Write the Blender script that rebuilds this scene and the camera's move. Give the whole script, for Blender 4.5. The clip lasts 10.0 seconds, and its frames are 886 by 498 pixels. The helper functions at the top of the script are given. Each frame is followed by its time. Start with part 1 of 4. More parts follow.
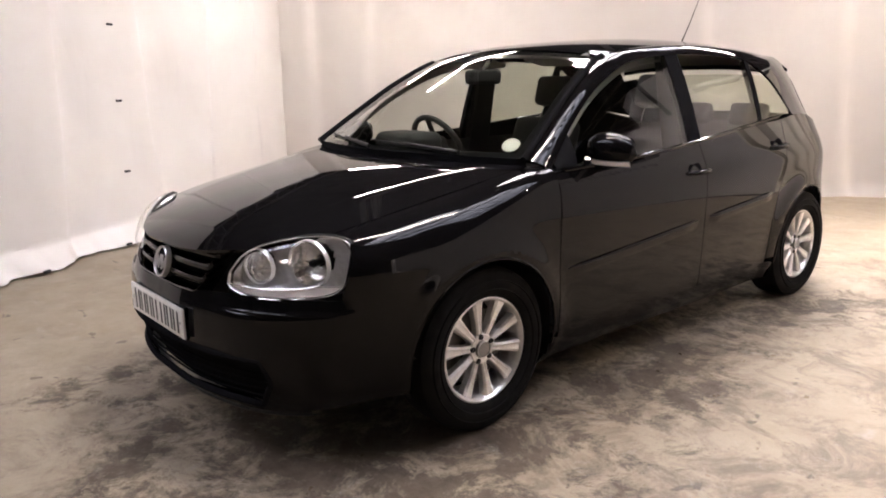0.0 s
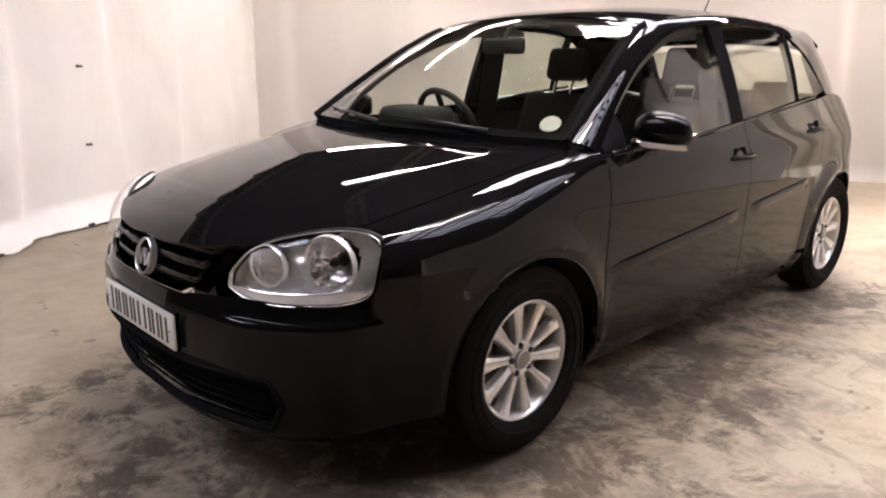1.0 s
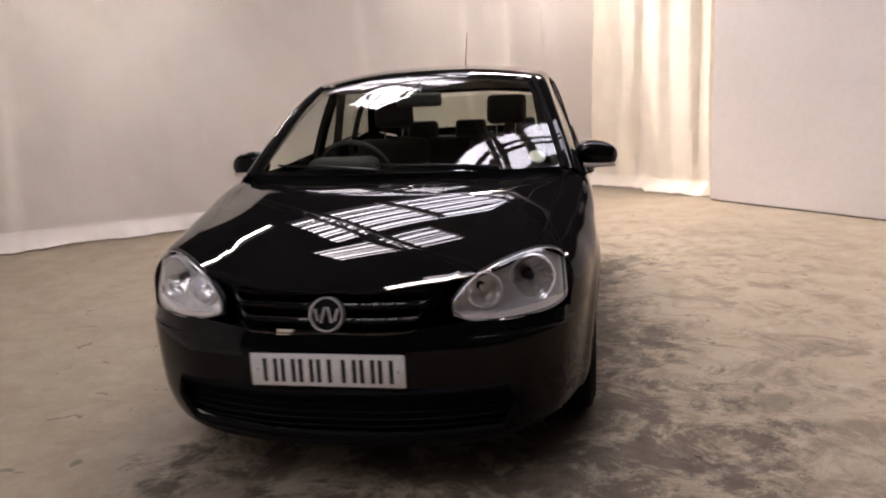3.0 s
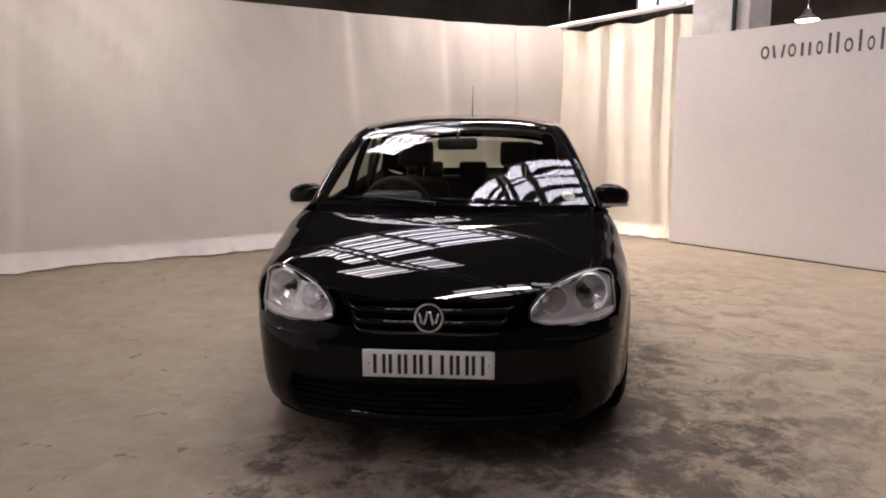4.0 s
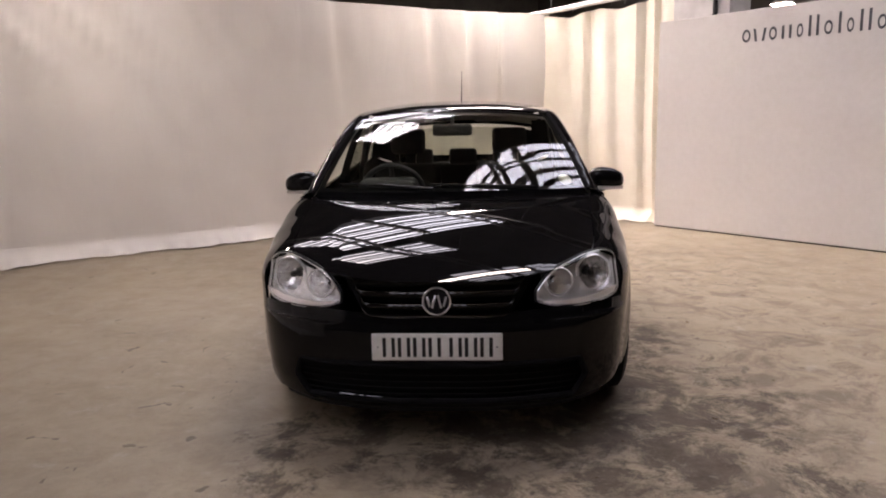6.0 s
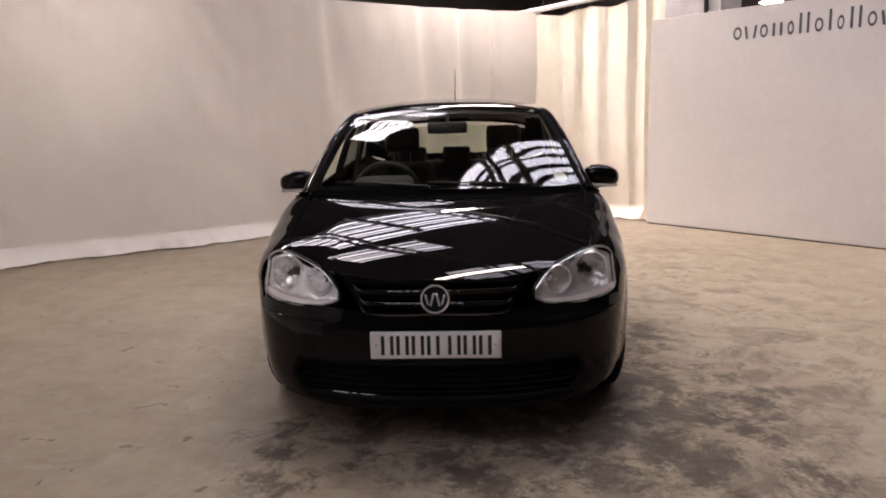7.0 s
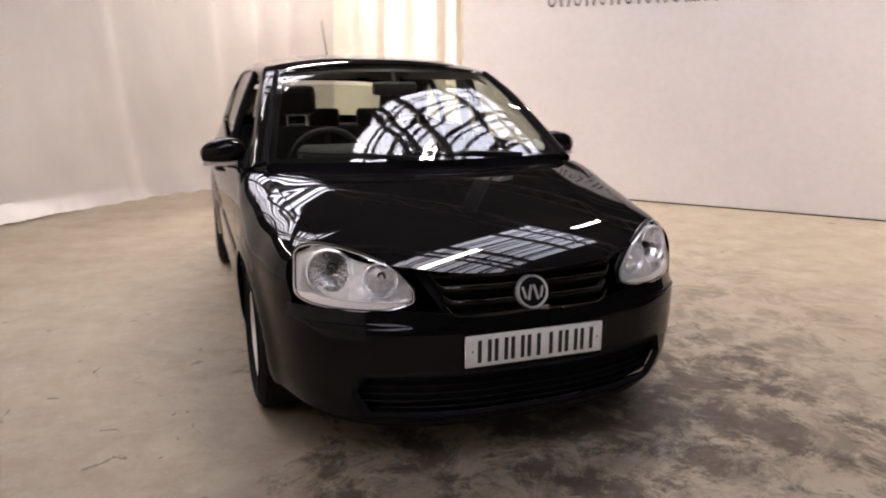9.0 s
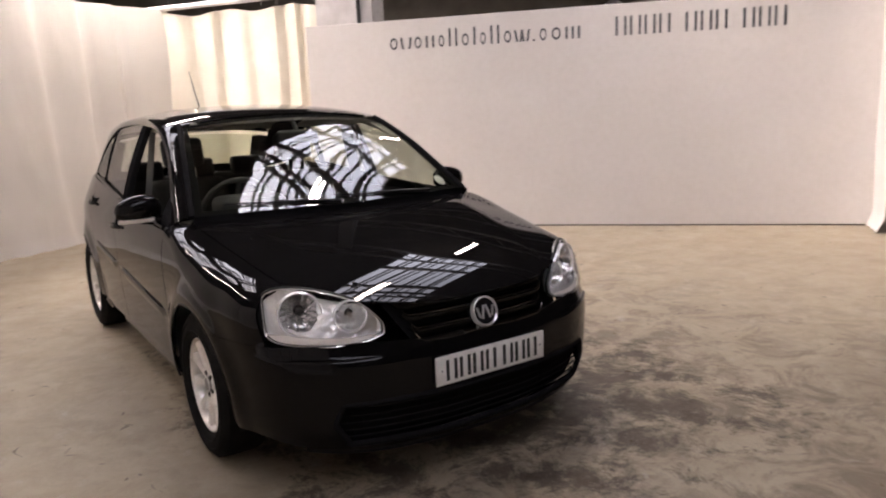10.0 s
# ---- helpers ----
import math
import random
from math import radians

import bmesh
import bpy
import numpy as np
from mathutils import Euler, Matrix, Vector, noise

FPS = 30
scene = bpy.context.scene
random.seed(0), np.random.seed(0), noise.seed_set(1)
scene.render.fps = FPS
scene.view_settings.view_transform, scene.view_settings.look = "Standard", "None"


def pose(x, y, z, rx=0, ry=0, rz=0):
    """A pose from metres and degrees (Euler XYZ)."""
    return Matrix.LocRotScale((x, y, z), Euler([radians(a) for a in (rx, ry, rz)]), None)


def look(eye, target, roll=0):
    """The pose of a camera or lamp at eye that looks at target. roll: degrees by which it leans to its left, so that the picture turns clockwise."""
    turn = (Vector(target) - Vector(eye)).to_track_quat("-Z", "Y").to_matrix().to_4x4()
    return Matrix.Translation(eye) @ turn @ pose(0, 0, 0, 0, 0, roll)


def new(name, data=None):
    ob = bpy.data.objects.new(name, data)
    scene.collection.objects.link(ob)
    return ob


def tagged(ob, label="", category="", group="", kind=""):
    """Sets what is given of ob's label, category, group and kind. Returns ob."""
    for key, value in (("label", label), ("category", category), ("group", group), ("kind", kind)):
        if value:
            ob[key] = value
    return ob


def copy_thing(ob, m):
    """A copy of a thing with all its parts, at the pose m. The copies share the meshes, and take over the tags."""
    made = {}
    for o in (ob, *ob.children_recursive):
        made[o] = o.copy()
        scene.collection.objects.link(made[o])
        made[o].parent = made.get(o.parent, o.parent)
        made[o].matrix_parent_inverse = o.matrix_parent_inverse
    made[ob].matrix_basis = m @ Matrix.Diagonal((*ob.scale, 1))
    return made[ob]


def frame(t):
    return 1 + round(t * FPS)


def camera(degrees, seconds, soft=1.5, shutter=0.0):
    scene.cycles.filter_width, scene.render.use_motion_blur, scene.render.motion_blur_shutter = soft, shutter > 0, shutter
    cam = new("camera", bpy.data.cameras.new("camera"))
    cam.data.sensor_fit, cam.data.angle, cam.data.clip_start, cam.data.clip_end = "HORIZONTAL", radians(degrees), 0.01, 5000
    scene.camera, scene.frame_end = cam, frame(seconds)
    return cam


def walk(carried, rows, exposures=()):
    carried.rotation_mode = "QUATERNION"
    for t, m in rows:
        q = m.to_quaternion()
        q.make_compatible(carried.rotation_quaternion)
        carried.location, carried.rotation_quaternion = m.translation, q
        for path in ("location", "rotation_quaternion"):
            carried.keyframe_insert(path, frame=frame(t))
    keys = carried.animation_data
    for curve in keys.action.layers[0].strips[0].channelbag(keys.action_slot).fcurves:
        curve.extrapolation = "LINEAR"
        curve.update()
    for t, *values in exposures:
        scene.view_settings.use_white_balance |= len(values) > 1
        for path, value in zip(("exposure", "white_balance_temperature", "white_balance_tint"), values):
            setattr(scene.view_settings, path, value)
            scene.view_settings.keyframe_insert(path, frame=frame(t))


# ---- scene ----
cam = camera(62.2, 10.0, 1.9, 0.5)
PATH = [
    (0, (2.696, -1.777, 1.282), (1.213, -0.512, 0.837), -0.9),
    (0.5, (2.619, -1.756, 1.275), (1.151, -0.475, 0.822), -0.8),
    (1, (2.247, -1.702, 1.257), (0.846, -0.369, 0.748), 0.3),
    (1.5, (1.822, -1.872, 1.267), (0.599, -0.407, 0.671), 0.4),
    (1.9, (1.519, -2.183, 1.277), (0.478, -0.541, 0.805), -0.2),
    (2, (1.485, -2.262, 1.302), (0.512, -0.589, 0.799), -2.1),
    (2.2, (1.37, -2.408, 1.297), (0.562, -0.648, 0.798), -2.7),
    (3.3, (0.574, -3.257, 1.339), (0.308, -1.307, 0.98), -1.7),
    (3.5, (0.447, -3.405, 1.341), (0.22, -1.442, 1.028), -0.6),
    (4, (0.307, -3.641, 1.367), (0.131, -1.674, 1.054), -0.2),
    (4.5, (0.254, -3.682, 1.362), (0.112, -1.713, 1.047), -0.5),
    (5, (0.234, -3.679, 1.352), (0.103, -1.709, 1.03), -1.3),
    (5.5, (0.212, -3.682, 1.35), (0.088, -1.714, 1.016), -1.2),
    (7, (0.173, -3.679, 1.347), (0.078, -1.712, 1.001), -1.3),
    (7.5, (-0.07, -3.627, 1.334), (-0.019, -1.66, 0.98), -0.4),
    (8, (-0.417, -3.404, 1.332), (-0.183, -1.454, 0.955), 1.0),
    (8.5, (-0.769, -3.217, 1.343), (-0.384, -1.297, 0.938), 0.7),
    (9, (-1.118, -3.01, 1.36), (-0.448, -1.181, 0.904), 0.3),
    (9.5, (-1.418, -2.946, 1.384), (-0.486, -1.221, 0.987), -1.5),
    (10, (-1.644, -3.016, 1.409), (-0.544, -1.387, 1.037), -2.4),
]
walk(cam, [(t, look(eye, target, roll)) for t, eye, target, roll in PATH], [(0.0, 4.90, 6620, 19.0), (1.5, 4.96, 6650, 19.0), (2.2, 4.72, 6750, 19.5), (3.5, 4.07, 6800, 22.5), (7.5, 4.10, 6800, 21.5), (9.0, 4.52, 6700, 19.5), (10.0, 4.22, 6800, 20.0)])

# light and hall settings; the hall stands turned against the car
TUBE, ROOF_Z, HALL_TURN = 8.2, 6.5, -50.0
# the last rooflight is an unseen opening added to light floor and sheets in front
ROOFLIGHTS = ((-7.9, 3.3, 1.4, 6.6), (-4.9, 1.6, 0.5, 3.4), (-0.1, 2.4, 0.9, 7.0), (2.7, 2.6, -9.0, -2.2))
TWIN, SINGLE = (-0.04, 0.04), (0.0,)
TUBES = ((0.4, 0.5, 3.9, 38, TWIN), (5.9, 5.2, 5.9, 38, TWIN), (-2.85, 2.45, 3.3, 72, SINGLE), (-7.2, 5.2, 3.9, 48, TWIN), (0.4, 6.2, 3.9, 39, TWIN))

# ---------------------------------------------------------------- world and light
world = bpy.data.worlds.new("overcast_sky")
scene.world = world
world.use_nodes = True
wn = world.node_tree
sky = wn.nodes.new("ShaderNodeTexSky")
sky.sky_type = "NISHITA"
sky.sun_disc = False
sky.sun_elevation, sky.sun_rotation = radians(55), radians(298)
sky.air_density, sky.dust_density = 1.0, 4.0
pale = wn.nodes.new("ShaderNodeHueSaturation")
pale.inputs["Saturation"].default_value = 0.40
wn.links.new(sky.outputs[0], pale.inputs["Color"])
wn.links.new(pale.outputs[0], wn.nodes["Background"].inputs[0])
wn.nodes["Background"].inputs[1].default_value = 0.15


# ---------------------------------------------------------------- materials
def material(name, color=(0.5, 0.5, 0.5), rough=0.5, metal=0.0, coat=0.0, spec=0.5):
    m = bpy.data.materials.new(name)
    m.use_nodes = True
    b = m.node_tree.nodes["Principled BSDF"]
    b.inputs["Base Color"].default_value = (*color, 1)
    b.inputs["Roughness"].default_value = rough
    b.inputs["Metallic"].default_value = metal
    b.inputs["Coat Weight"].default_value = coat
    b.inputs["Coat Roughness"].default_value = 0.03
    b.inputs["Specular IOR Level"].default_value = spec
    return m


def shader(m):
    return m.node_tree.nodes["Principled BSDF"]


def add(m, kind, **sets):
    n = m.node_tree.nodes.new(kind)
    for key, value in sets.items():
        n.inputs[key.replace("_", " ")].default_value = value
    return n


def link(m, a, b):
    m.node_tree.links.new(a, b)


def noise_of(m, scale, detail=6, rough=0.6, stretch=None, warp=0.0):
    co = add(m, "ShaderNodeTexCoord")
    src = co.outputs["Object"]
    if stretch:
        mp = add(m, "ShaderNodeMapping")
        mp.inputs["Scale"].default_value = stretch
        mp.inputs["Rotation"].default_value = (0, 0, 0.7)
        link(m, src, mp.inputs[0])
        src = mp.outputs[0]
    n = add(m, "ShaderNodeTexNoise", Scale=scale, Detail=detail, Roughness=rough, Distortion=warp)
    link(m, src, n.inputs["Vector"])
    return n.outputs["Fac"]


def ramp(m, fac, *stops):
    r = add(m, "ShaderNodeValToRGB")
    e = r.color_ramp.elements
    while len(e) < len(stops):
        e.new(0.5)
    for el, (at, col) in zip(e, stops):
        el.position = at
        el.color = (*col, 1) if len(col) == 3 else col
    link(m, fac, r.inputs[0])
    return r.outputs["Color"]


def mixed(m, fac, a, b, kind="MIX"):
    n = add(m, "ShaderNodeMix")
    n.data_type, n.blend_type = "RGBA", kind
    for slot, value in ((n.inputs[0], fac), (n.inputs[6], a), (n.inputs[7], b)):
        if isinstance(value, (int, float)):
            slot.default_value = value
        elif isinstance(value, tuple):
            slot.default_value = (*value, 1)
        else:
            link(m, value, slot)
    return n.outputs[2]


def bump(m, height, strength=0.2, distance=0.01):
    n = add(m, "ShaderNodeBump", Strength=strength, Distance=distance)
    link(m, height, n.inputs["Height"])
    link(m, n.outputs[0], shader(m).inputs["Normal"])


def g(v):
    return (v, v, v)


# black metallic paint under clear lacquer
paint = material("black_car_paint", (0.004, 0.004, 0.005), 0.5, 0.0, 1.0, 0.0)
shader(paint).inputs["Coat IOR"].default_value = 1.27
fl = ramp(paint, noise_of(paint, 900, 1), (0.35, (0.0036, 0.0034, 0.0038)), (0.75, (0.0072, 0.0069, 0.0075)))
link(paint, fl, shader(paint).inputs["Base Color"])
dust = noise_of(paint, 5, 8, 0.7)
link(paint, ramp(paint, dust, (0.4, g(0.008)), (0.8, g(0.035))), shader(paint).inputs["Coat Roughness"])

trim_black = material("black_plastic_trim", (0.011, 0.011, 0.011), 0.4, spec=0.12)
bump(trim_black, noise_of(trim_black, 700, 2), 0.15, 0.002)
rubber = material("tyre_rubber", (0.006, 0.006, 0.006), 0.85, spec=0.08)
link(rubber, ramp(rubber, noise_of(rubber, 14, 8), (0.35, g(0.008)), (0.75, (0.015, 0.014, 0.013))), shader(rubber).inputs["Base Color"])
bump(rubber, noise_of(rubber, 300, 3), 0.2, 0.002)
alloy = material("silver_alloy", (0.72, 0.71, 0.70), 0.32, 0.75)
link(alloy, ramp(alloy, noise_of(alloy, 30, 8, 0.7), (0.3, (0.68, 0.66, 0.64)), (0.6, (0.86, 0.85, 0.84))), shader(alloy).inputs["Base Color"])
chrome = material("chrome", (0.85, 0.85, 0.86), 0.07, 1.0)
lamp_silver = material("lamp_reflector", (0.95, 0.94, 0.93), 0.12, 0.55)
lamp_chrome = material("lamp_chrome", (0.97, 0.965, 0.96), 0.09, 0.85)
bump(lamp_chrome, noise_of(lamp_chrome, 55, 2, 0.5), 0.6, 0.012)
lamp_grey = material("lamp_bezel", (0.97, 0.965, 0.96), 0.20, 0.62)
bump(lamp_grey, noise_of(lamp_grey, 26, 2, 0.4), 0.8, 0.018)
hub_grey = material("hub_cap_grey", (0.30, 0.29, 0.28), 0.35, 0.6)
bright_trim = material("polished_trim", (0.88, 0.87, 0.86), 0.22, 0.6)
# metal for thin beads that stand in for highlights on the grille edges
edge_glint = material("dark_glint_metal", (0.20, 0.20, 0.20), 0.12, 1.0)
frit = material("black_screen_edge", (0.012, 0.012, 0.013), 0.9, spec=0.0)
dark_metal = material("dark_metal", (0.03, 0.03, 0.03), 0.5, 0.6)
disc_metal = material("brake_metal", (0.16, 0.15, 0.14), 0.45, 0.9)
indicator = material("indicator_lens", (0.86, 0.82, 0.79), 0.15, 0.1)
plate_white = material("plate_white", (0.80, 0.79, 0.76), 0.35)
link(plate_white, ramp(plate_white, noise_of(plate_white, 25, 8, 0.7), (0.3, (0.70, 0.68, 0.64)), (0.6, (0.82, 0.81, 0.78))), shader(plate_white).inputs["Base Color"])
plate_black = material("plate_black", (0.01, 0.01, 0.01), 0.4)
dash_plastic = material("dashboard_plastic", (0.036, 0.037, 0.039), 0.6)
bump(dash_plastic, noise_of(dash_plastic, 500, 2), 0.3, 0.002)
seat_cloth = material("seat_cloth", (0.024, 0.024, 0.026), 0.95)
link(seat_cloth, ramp(seat_cloth, noise_of(seat_cloth, 250, 4), (0.35, g(0.012)), (0.7, g(0.035))), shader(seat_cloth).inputs["Base Color"])
lining = material("grey_headlining", (0.42, 0.40, 0.37), 0.9)
bump(lining, noise_of(lining, 300, 3), 0.2, 0.002)


def glass_material(name, tint, base=0.08):
    """A thin pane: see-through with a tint, and gloss that rises at grazing angles."""
    m = bpy.data.materials.new(name)
    m.use_nodes = True
    t = m.node_tree
    t.nodes.remove(t.nodes["Principled BSDF"])
    lw = add(m, "ShaderNodeLayerWeight", Blend=0.5)
    pw = t.nodes.new("ShaderNodeMath")
    pw.operation = "POWER"
    pw.inputs[1].default_value = 4.6
    ma = t.nodes.new("ShaderNodeMath")
    ma.operation = "MULTIPLY_ADD"
    ma.inputs[1].default_value, ma.inputs[2].default_value = 1 - base, base
    tr = t.nodes.new("ShaderNodeBsdfTransparent")
    tr.inputs[0].default_value = (*tint, 1)
    gl = t.nodes.new("ShaderNodeBsdfGlossy")
    gl.inputs["Roughness"].default_value = 0.01
    mx = t.nodes.new("ShaderNodeMixShader")
    for a, b in ((lw.outputs["Facing"], pw.inputs[0]), (pw.outputs[0], ma.inputs[0]), (ma.outputs[0], mx.inputs[0]), (tr.outputs[0], mx.inputs[1]), (gl.outputs[0], mx.inputs[2]), (mx.outputs[0], t.nodes["Material Output"].inputs[0])):
        t.links.new(a, b)
    return m


car_glass = glass_material("car_glass", (0.76, 0.79, 0.72), 0.085)
lens_glass = glass_material("lamp_lens", (1.0, 0.995, 0.99), 0.06)

# hung white sheet
sheet = material("white_plastic_sheet", (0.78, 0.74, 0.69), 0.42)
big = noise_of(sheet, 0.6, 3)
link(sheet, ramp(sheet, big, (0.3, (0.585, 0.548, 0.515)), (0.7, (0.64, 0.603, 0.57))), shader(sheet).inputs["Base Color"])
bump(sheet, noise_of(sheet, 1.5, 3, 0.4, (1.6, 1.6, 0.5), 0.8), 0.22, 0.05)
# lighter copy for the side wall, its stronger lamp light put into the colour
lit_sheet = material("lit_white_sheet", (0.8, 0.78, 0.75), 0.4)
link(lit_sheet, ramp(lit_sheet, noise_of(lit_sheet, 0.7, 4), (0.3, (0.70, 0.665, 0.63)), (0.7, (0.78, 0.75, 0.715))), shader(lit_sheet).inputs["Base Color"])
bump(lit_sheet, noise_of(lit_sheet, 1.5, 3, 0.4, (1.6, 1.6, 0.5), 0.8), 0.22, 0.05)
curtain_mat = material("cream_curtain", (0.78, 0.70, 0.58), 0.5)
link(curtain_mat, ramp(curtain_mat, noise_of(curtain_mat, 3, 7), (0.3, (0.78, 0.71, 0.59)), (0.7, (0.85, 0.79, 0.68))), shader(curtain_mat).inputs["Base Color"])
bump(curtain_mat, noise_of(curtain_mat, 12, 6), 0.2, 0.01)
board = material("white_painted_board", (0.78, 0.74, 0.71), 0.6)
link(board, mixed(board, 0.4, ramp(board, noise_of(board, 1.2, 6), (0.3, (0.575, 0.538, 0.512)), (0.7, (0.63, 0.595, 0.57))), ramp(board, noise_of(board, 14, 8, 0.7), (0.35, (0.555, 0.52, 0.49)), (0.6, (0.63, 0.595, 0.57)))), shader(board).inputs["Base Color"])
letter = material("grey_vinyl_letter", (0.055, 0.056, 0.066), 0.5)
steel = material("grey_steel", (0.20, 0.19, 0.18), 0.5, 0.3)
link(steel, ramp(steel, noise_of(steel, 4, 8), (0.3, (0.12, 0.11, 0.10)), (0.7, (0.26, 0.25, 0.24))), shader(steel).inputs["Base Color"])
roof_dark = material("dark_roof_sheet", (0.05, 0.045, 0.042), 0.85)
link(roof_dark, ramp(roof_dark, noise_of(roof_dark, 1.5, 6), (0.3, (0.025, 0.022, 0.02)), (0.7, (0.07, 0.062, 0.056))), shader(roof_dark).inputs["Base Color"])
hall_wall = material("hall_wall_paint", (0.16, 0.145, 0.13), 0.85)
link(hall_wall, ramp(hall_wall, noise_of(hall_wall, 0.9, 7), (0.3, (0.10, 0.09, 0.08)), (0.7, (0.20, 0.18, 0.16))), shader(hall_wall).inputs["Base Color"])
column_paint = material("column_paint", (0.55, 0.52, 0.50), 0.6)
link(column_paint, ramp(column_paint, noise_of(column_paint, 5, 7), (0.3, (0.45, 0.42, 0.40)), (0.7, (0.60, 0.57, 0.55))), shader(column_paint).inputs["Base Color"])
tube_white = material("batten_white", (0.8, 0.8, 0.78), 0.4)


def glow(name, color, strength):
    m = bpy.data.materials.new(name)
    m.use_nodes = True
    b = shader(m)
    b.inputs["Base Color"].default_value = (0.8, 0.8, 0.8, 1)
    b.inputs["Emission Color"].default_value = (*color, 1)
    b.inputs["Emission Strength"].default_value = strength
    return m


tube_glow = glow("fluorescent_tube_glow", (1.0, 0.93, 0.84), TUBE)
daylight_glow = glow("daylight_behind_window", (0.92, 0.96, 1.0), 0.12)

# concrete: worn grey-brown screed with dark wet stains, shade painted round the car, tyre-dirt and pale scuffs
floor_mat = material("stained_concrete", (0.3, 0.28, 0.25), 0.5, spec=0.22)


def masked(m, fac, lo, hi, top=1.0):
    return ramp(m, fac, (lo, g(0)), (hi, g(top)))


def calc(m, op, a, b=0.0, c=None):
    n = add(m, "ShaderNodeMath")
    n.operation = op
    for slot, value in zip(n.inputs, (a, b, c)):
        if value is None:
            continue
        if isinstance(value, (int, float)):
            slot.default_value = value
        else:
            link(m, value, slot)
    return n.outputs[0]


fm = floor_mat
c_base = ramp(fm, noise_of(fm, 0.45, 6, 0.55), (0.30, (0.262, 0.212, 0.150)), (0.70, (0.312, 0.258, 0.188)))
c_mott = ramp(fm, noise_of(fm, 4.0, 15, 0.80, warp=0.25), (0.38, (0.184, 0.140, 0.094)), (0.56, (0.360, 0.304, 0.228)))
c_all = mixed(fm, 0.30, c_base, c_mott)
# long faint tyre and squeegee smears
smear = masked(fm, noise_of(fm, 1.3, 12, 0.74, (0.6, 1.4, 1), 0.4), 0.51, 0.64, 0.24)
c_all = mixed(fm, smear, c_all, (0.150, 0.118, 0.090))
# wash water drying in ragged patches round the car, and its painted contact shade, darkest under it
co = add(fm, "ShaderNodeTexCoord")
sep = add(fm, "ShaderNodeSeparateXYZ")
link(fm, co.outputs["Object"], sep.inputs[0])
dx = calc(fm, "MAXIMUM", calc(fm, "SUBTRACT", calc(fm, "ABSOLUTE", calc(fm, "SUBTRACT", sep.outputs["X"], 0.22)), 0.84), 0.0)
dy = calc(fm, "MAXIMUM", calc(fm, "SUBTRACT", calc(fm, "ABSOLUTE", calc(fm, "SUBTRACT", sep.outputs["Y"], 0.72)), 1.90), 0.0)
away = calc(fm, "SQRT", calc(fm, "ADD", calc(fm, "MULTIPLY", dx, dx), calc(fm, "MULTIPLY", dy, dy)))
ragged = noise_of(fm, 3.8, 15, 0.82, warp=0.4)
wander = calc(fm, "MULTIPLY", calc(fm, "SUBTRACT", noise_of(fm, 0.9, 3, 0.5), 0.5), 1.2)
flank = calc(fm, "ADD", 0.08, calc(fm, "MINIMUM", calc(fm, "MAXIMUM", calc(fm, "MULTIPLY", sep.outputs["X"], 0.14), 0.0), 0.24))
wet_shade = calc(fm, "ADD", calc(fm, "ADD", calc(fm, "MULTIPLY", calc(fm, "SUBTRACT", ragged, 0.5), 2.8), wander), calc(fm, "SUBTRACT", flank, away))
damp_shade = masked(fm, wet_shade, 0.02, 0.26, 0.88)
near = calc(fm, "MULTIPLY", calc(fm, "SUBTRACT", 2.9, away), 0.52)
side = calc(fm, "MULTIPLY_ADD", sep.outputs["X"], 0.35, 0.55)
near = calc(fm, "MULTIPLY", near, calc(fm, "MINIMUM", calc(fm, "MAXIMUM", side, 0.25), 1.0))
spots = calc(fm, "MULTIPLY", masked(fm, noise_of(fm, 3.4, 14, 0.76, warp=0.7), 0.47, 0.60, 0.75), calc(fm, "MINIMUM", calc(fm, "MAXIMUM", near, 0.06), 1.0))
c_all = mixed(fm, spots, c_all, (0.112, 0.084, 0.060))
# dark brown for the wet screed and for the car's ground shadow
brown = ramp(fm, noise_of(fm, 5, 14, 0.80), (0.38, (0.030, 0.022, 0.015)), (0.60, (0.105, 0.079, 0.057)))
c_all = mixed(fm, damp_shade, c_all, brown)
speck = masked(fm, noise_of(fm, 30, 7, 0.72), 0.60, 0.70, 0.4)
c_all = mixed(fm, speck, c_all, (0.095, 0.076, 0.060))
# chips knocked out of the screed, and pale scuffs
chips = masked(fm, noise_of(fm, 8.0, 3, 0.55, warp=0.8), 0.685, 0.715, 0.75)
c_all = mixed(fm, chips, c_all, (0.085, 0.066, 0.050))
chalk = masked(fm, noise_of(fm, 6.5, 14, 0.80, warp=0.5), 0.57, 0.66, 0.5)
c_all = mixed(fm, chalk, c_all, (0.36, 0.325, 0.285))
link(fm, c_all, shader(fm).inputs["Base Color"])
# left-over puddles shine, the dry screed is dull
puddle = masked(fm, noise_of(fm, 16.0, 4, 0.5), 0.66, 0.70)
gloss = mixed(fm, damp_shade, ramp(fm, noise_of(fm, 3.5, 9, 0.65), (0.35, g(0.58)), (0.65, g(0.45))), g(0.62))
gloss = mixed(fm, calc(fm, "MULTIPLY", puddle, calc(fm, "MINIMUM", calc(fm, "MAXIMUM", near, 0.0), 1.0)), gloss, g(0.12))
link(fm, gloss, shader(fm).inputs["Roughness"])
bump(fm, noise_of(fm, 20, 10, 0.75), 0.35, 0.006)


# ---------------------------------------------------------------- mesh helpers
def finish(bm, name, mat, smooth=True, angle=35):
    bmesh.ops.recalc_face_normals(bm, faces=bm.faces)
    me = bpy.data.meshes.new(name)
    bm.to_mesh(me)
    bm.free()
    me.materials.append(mat)
    if smooth:
        me.shade_smooth()
        me.set_sharp_from_angle(angle=radians(angle))
    return me


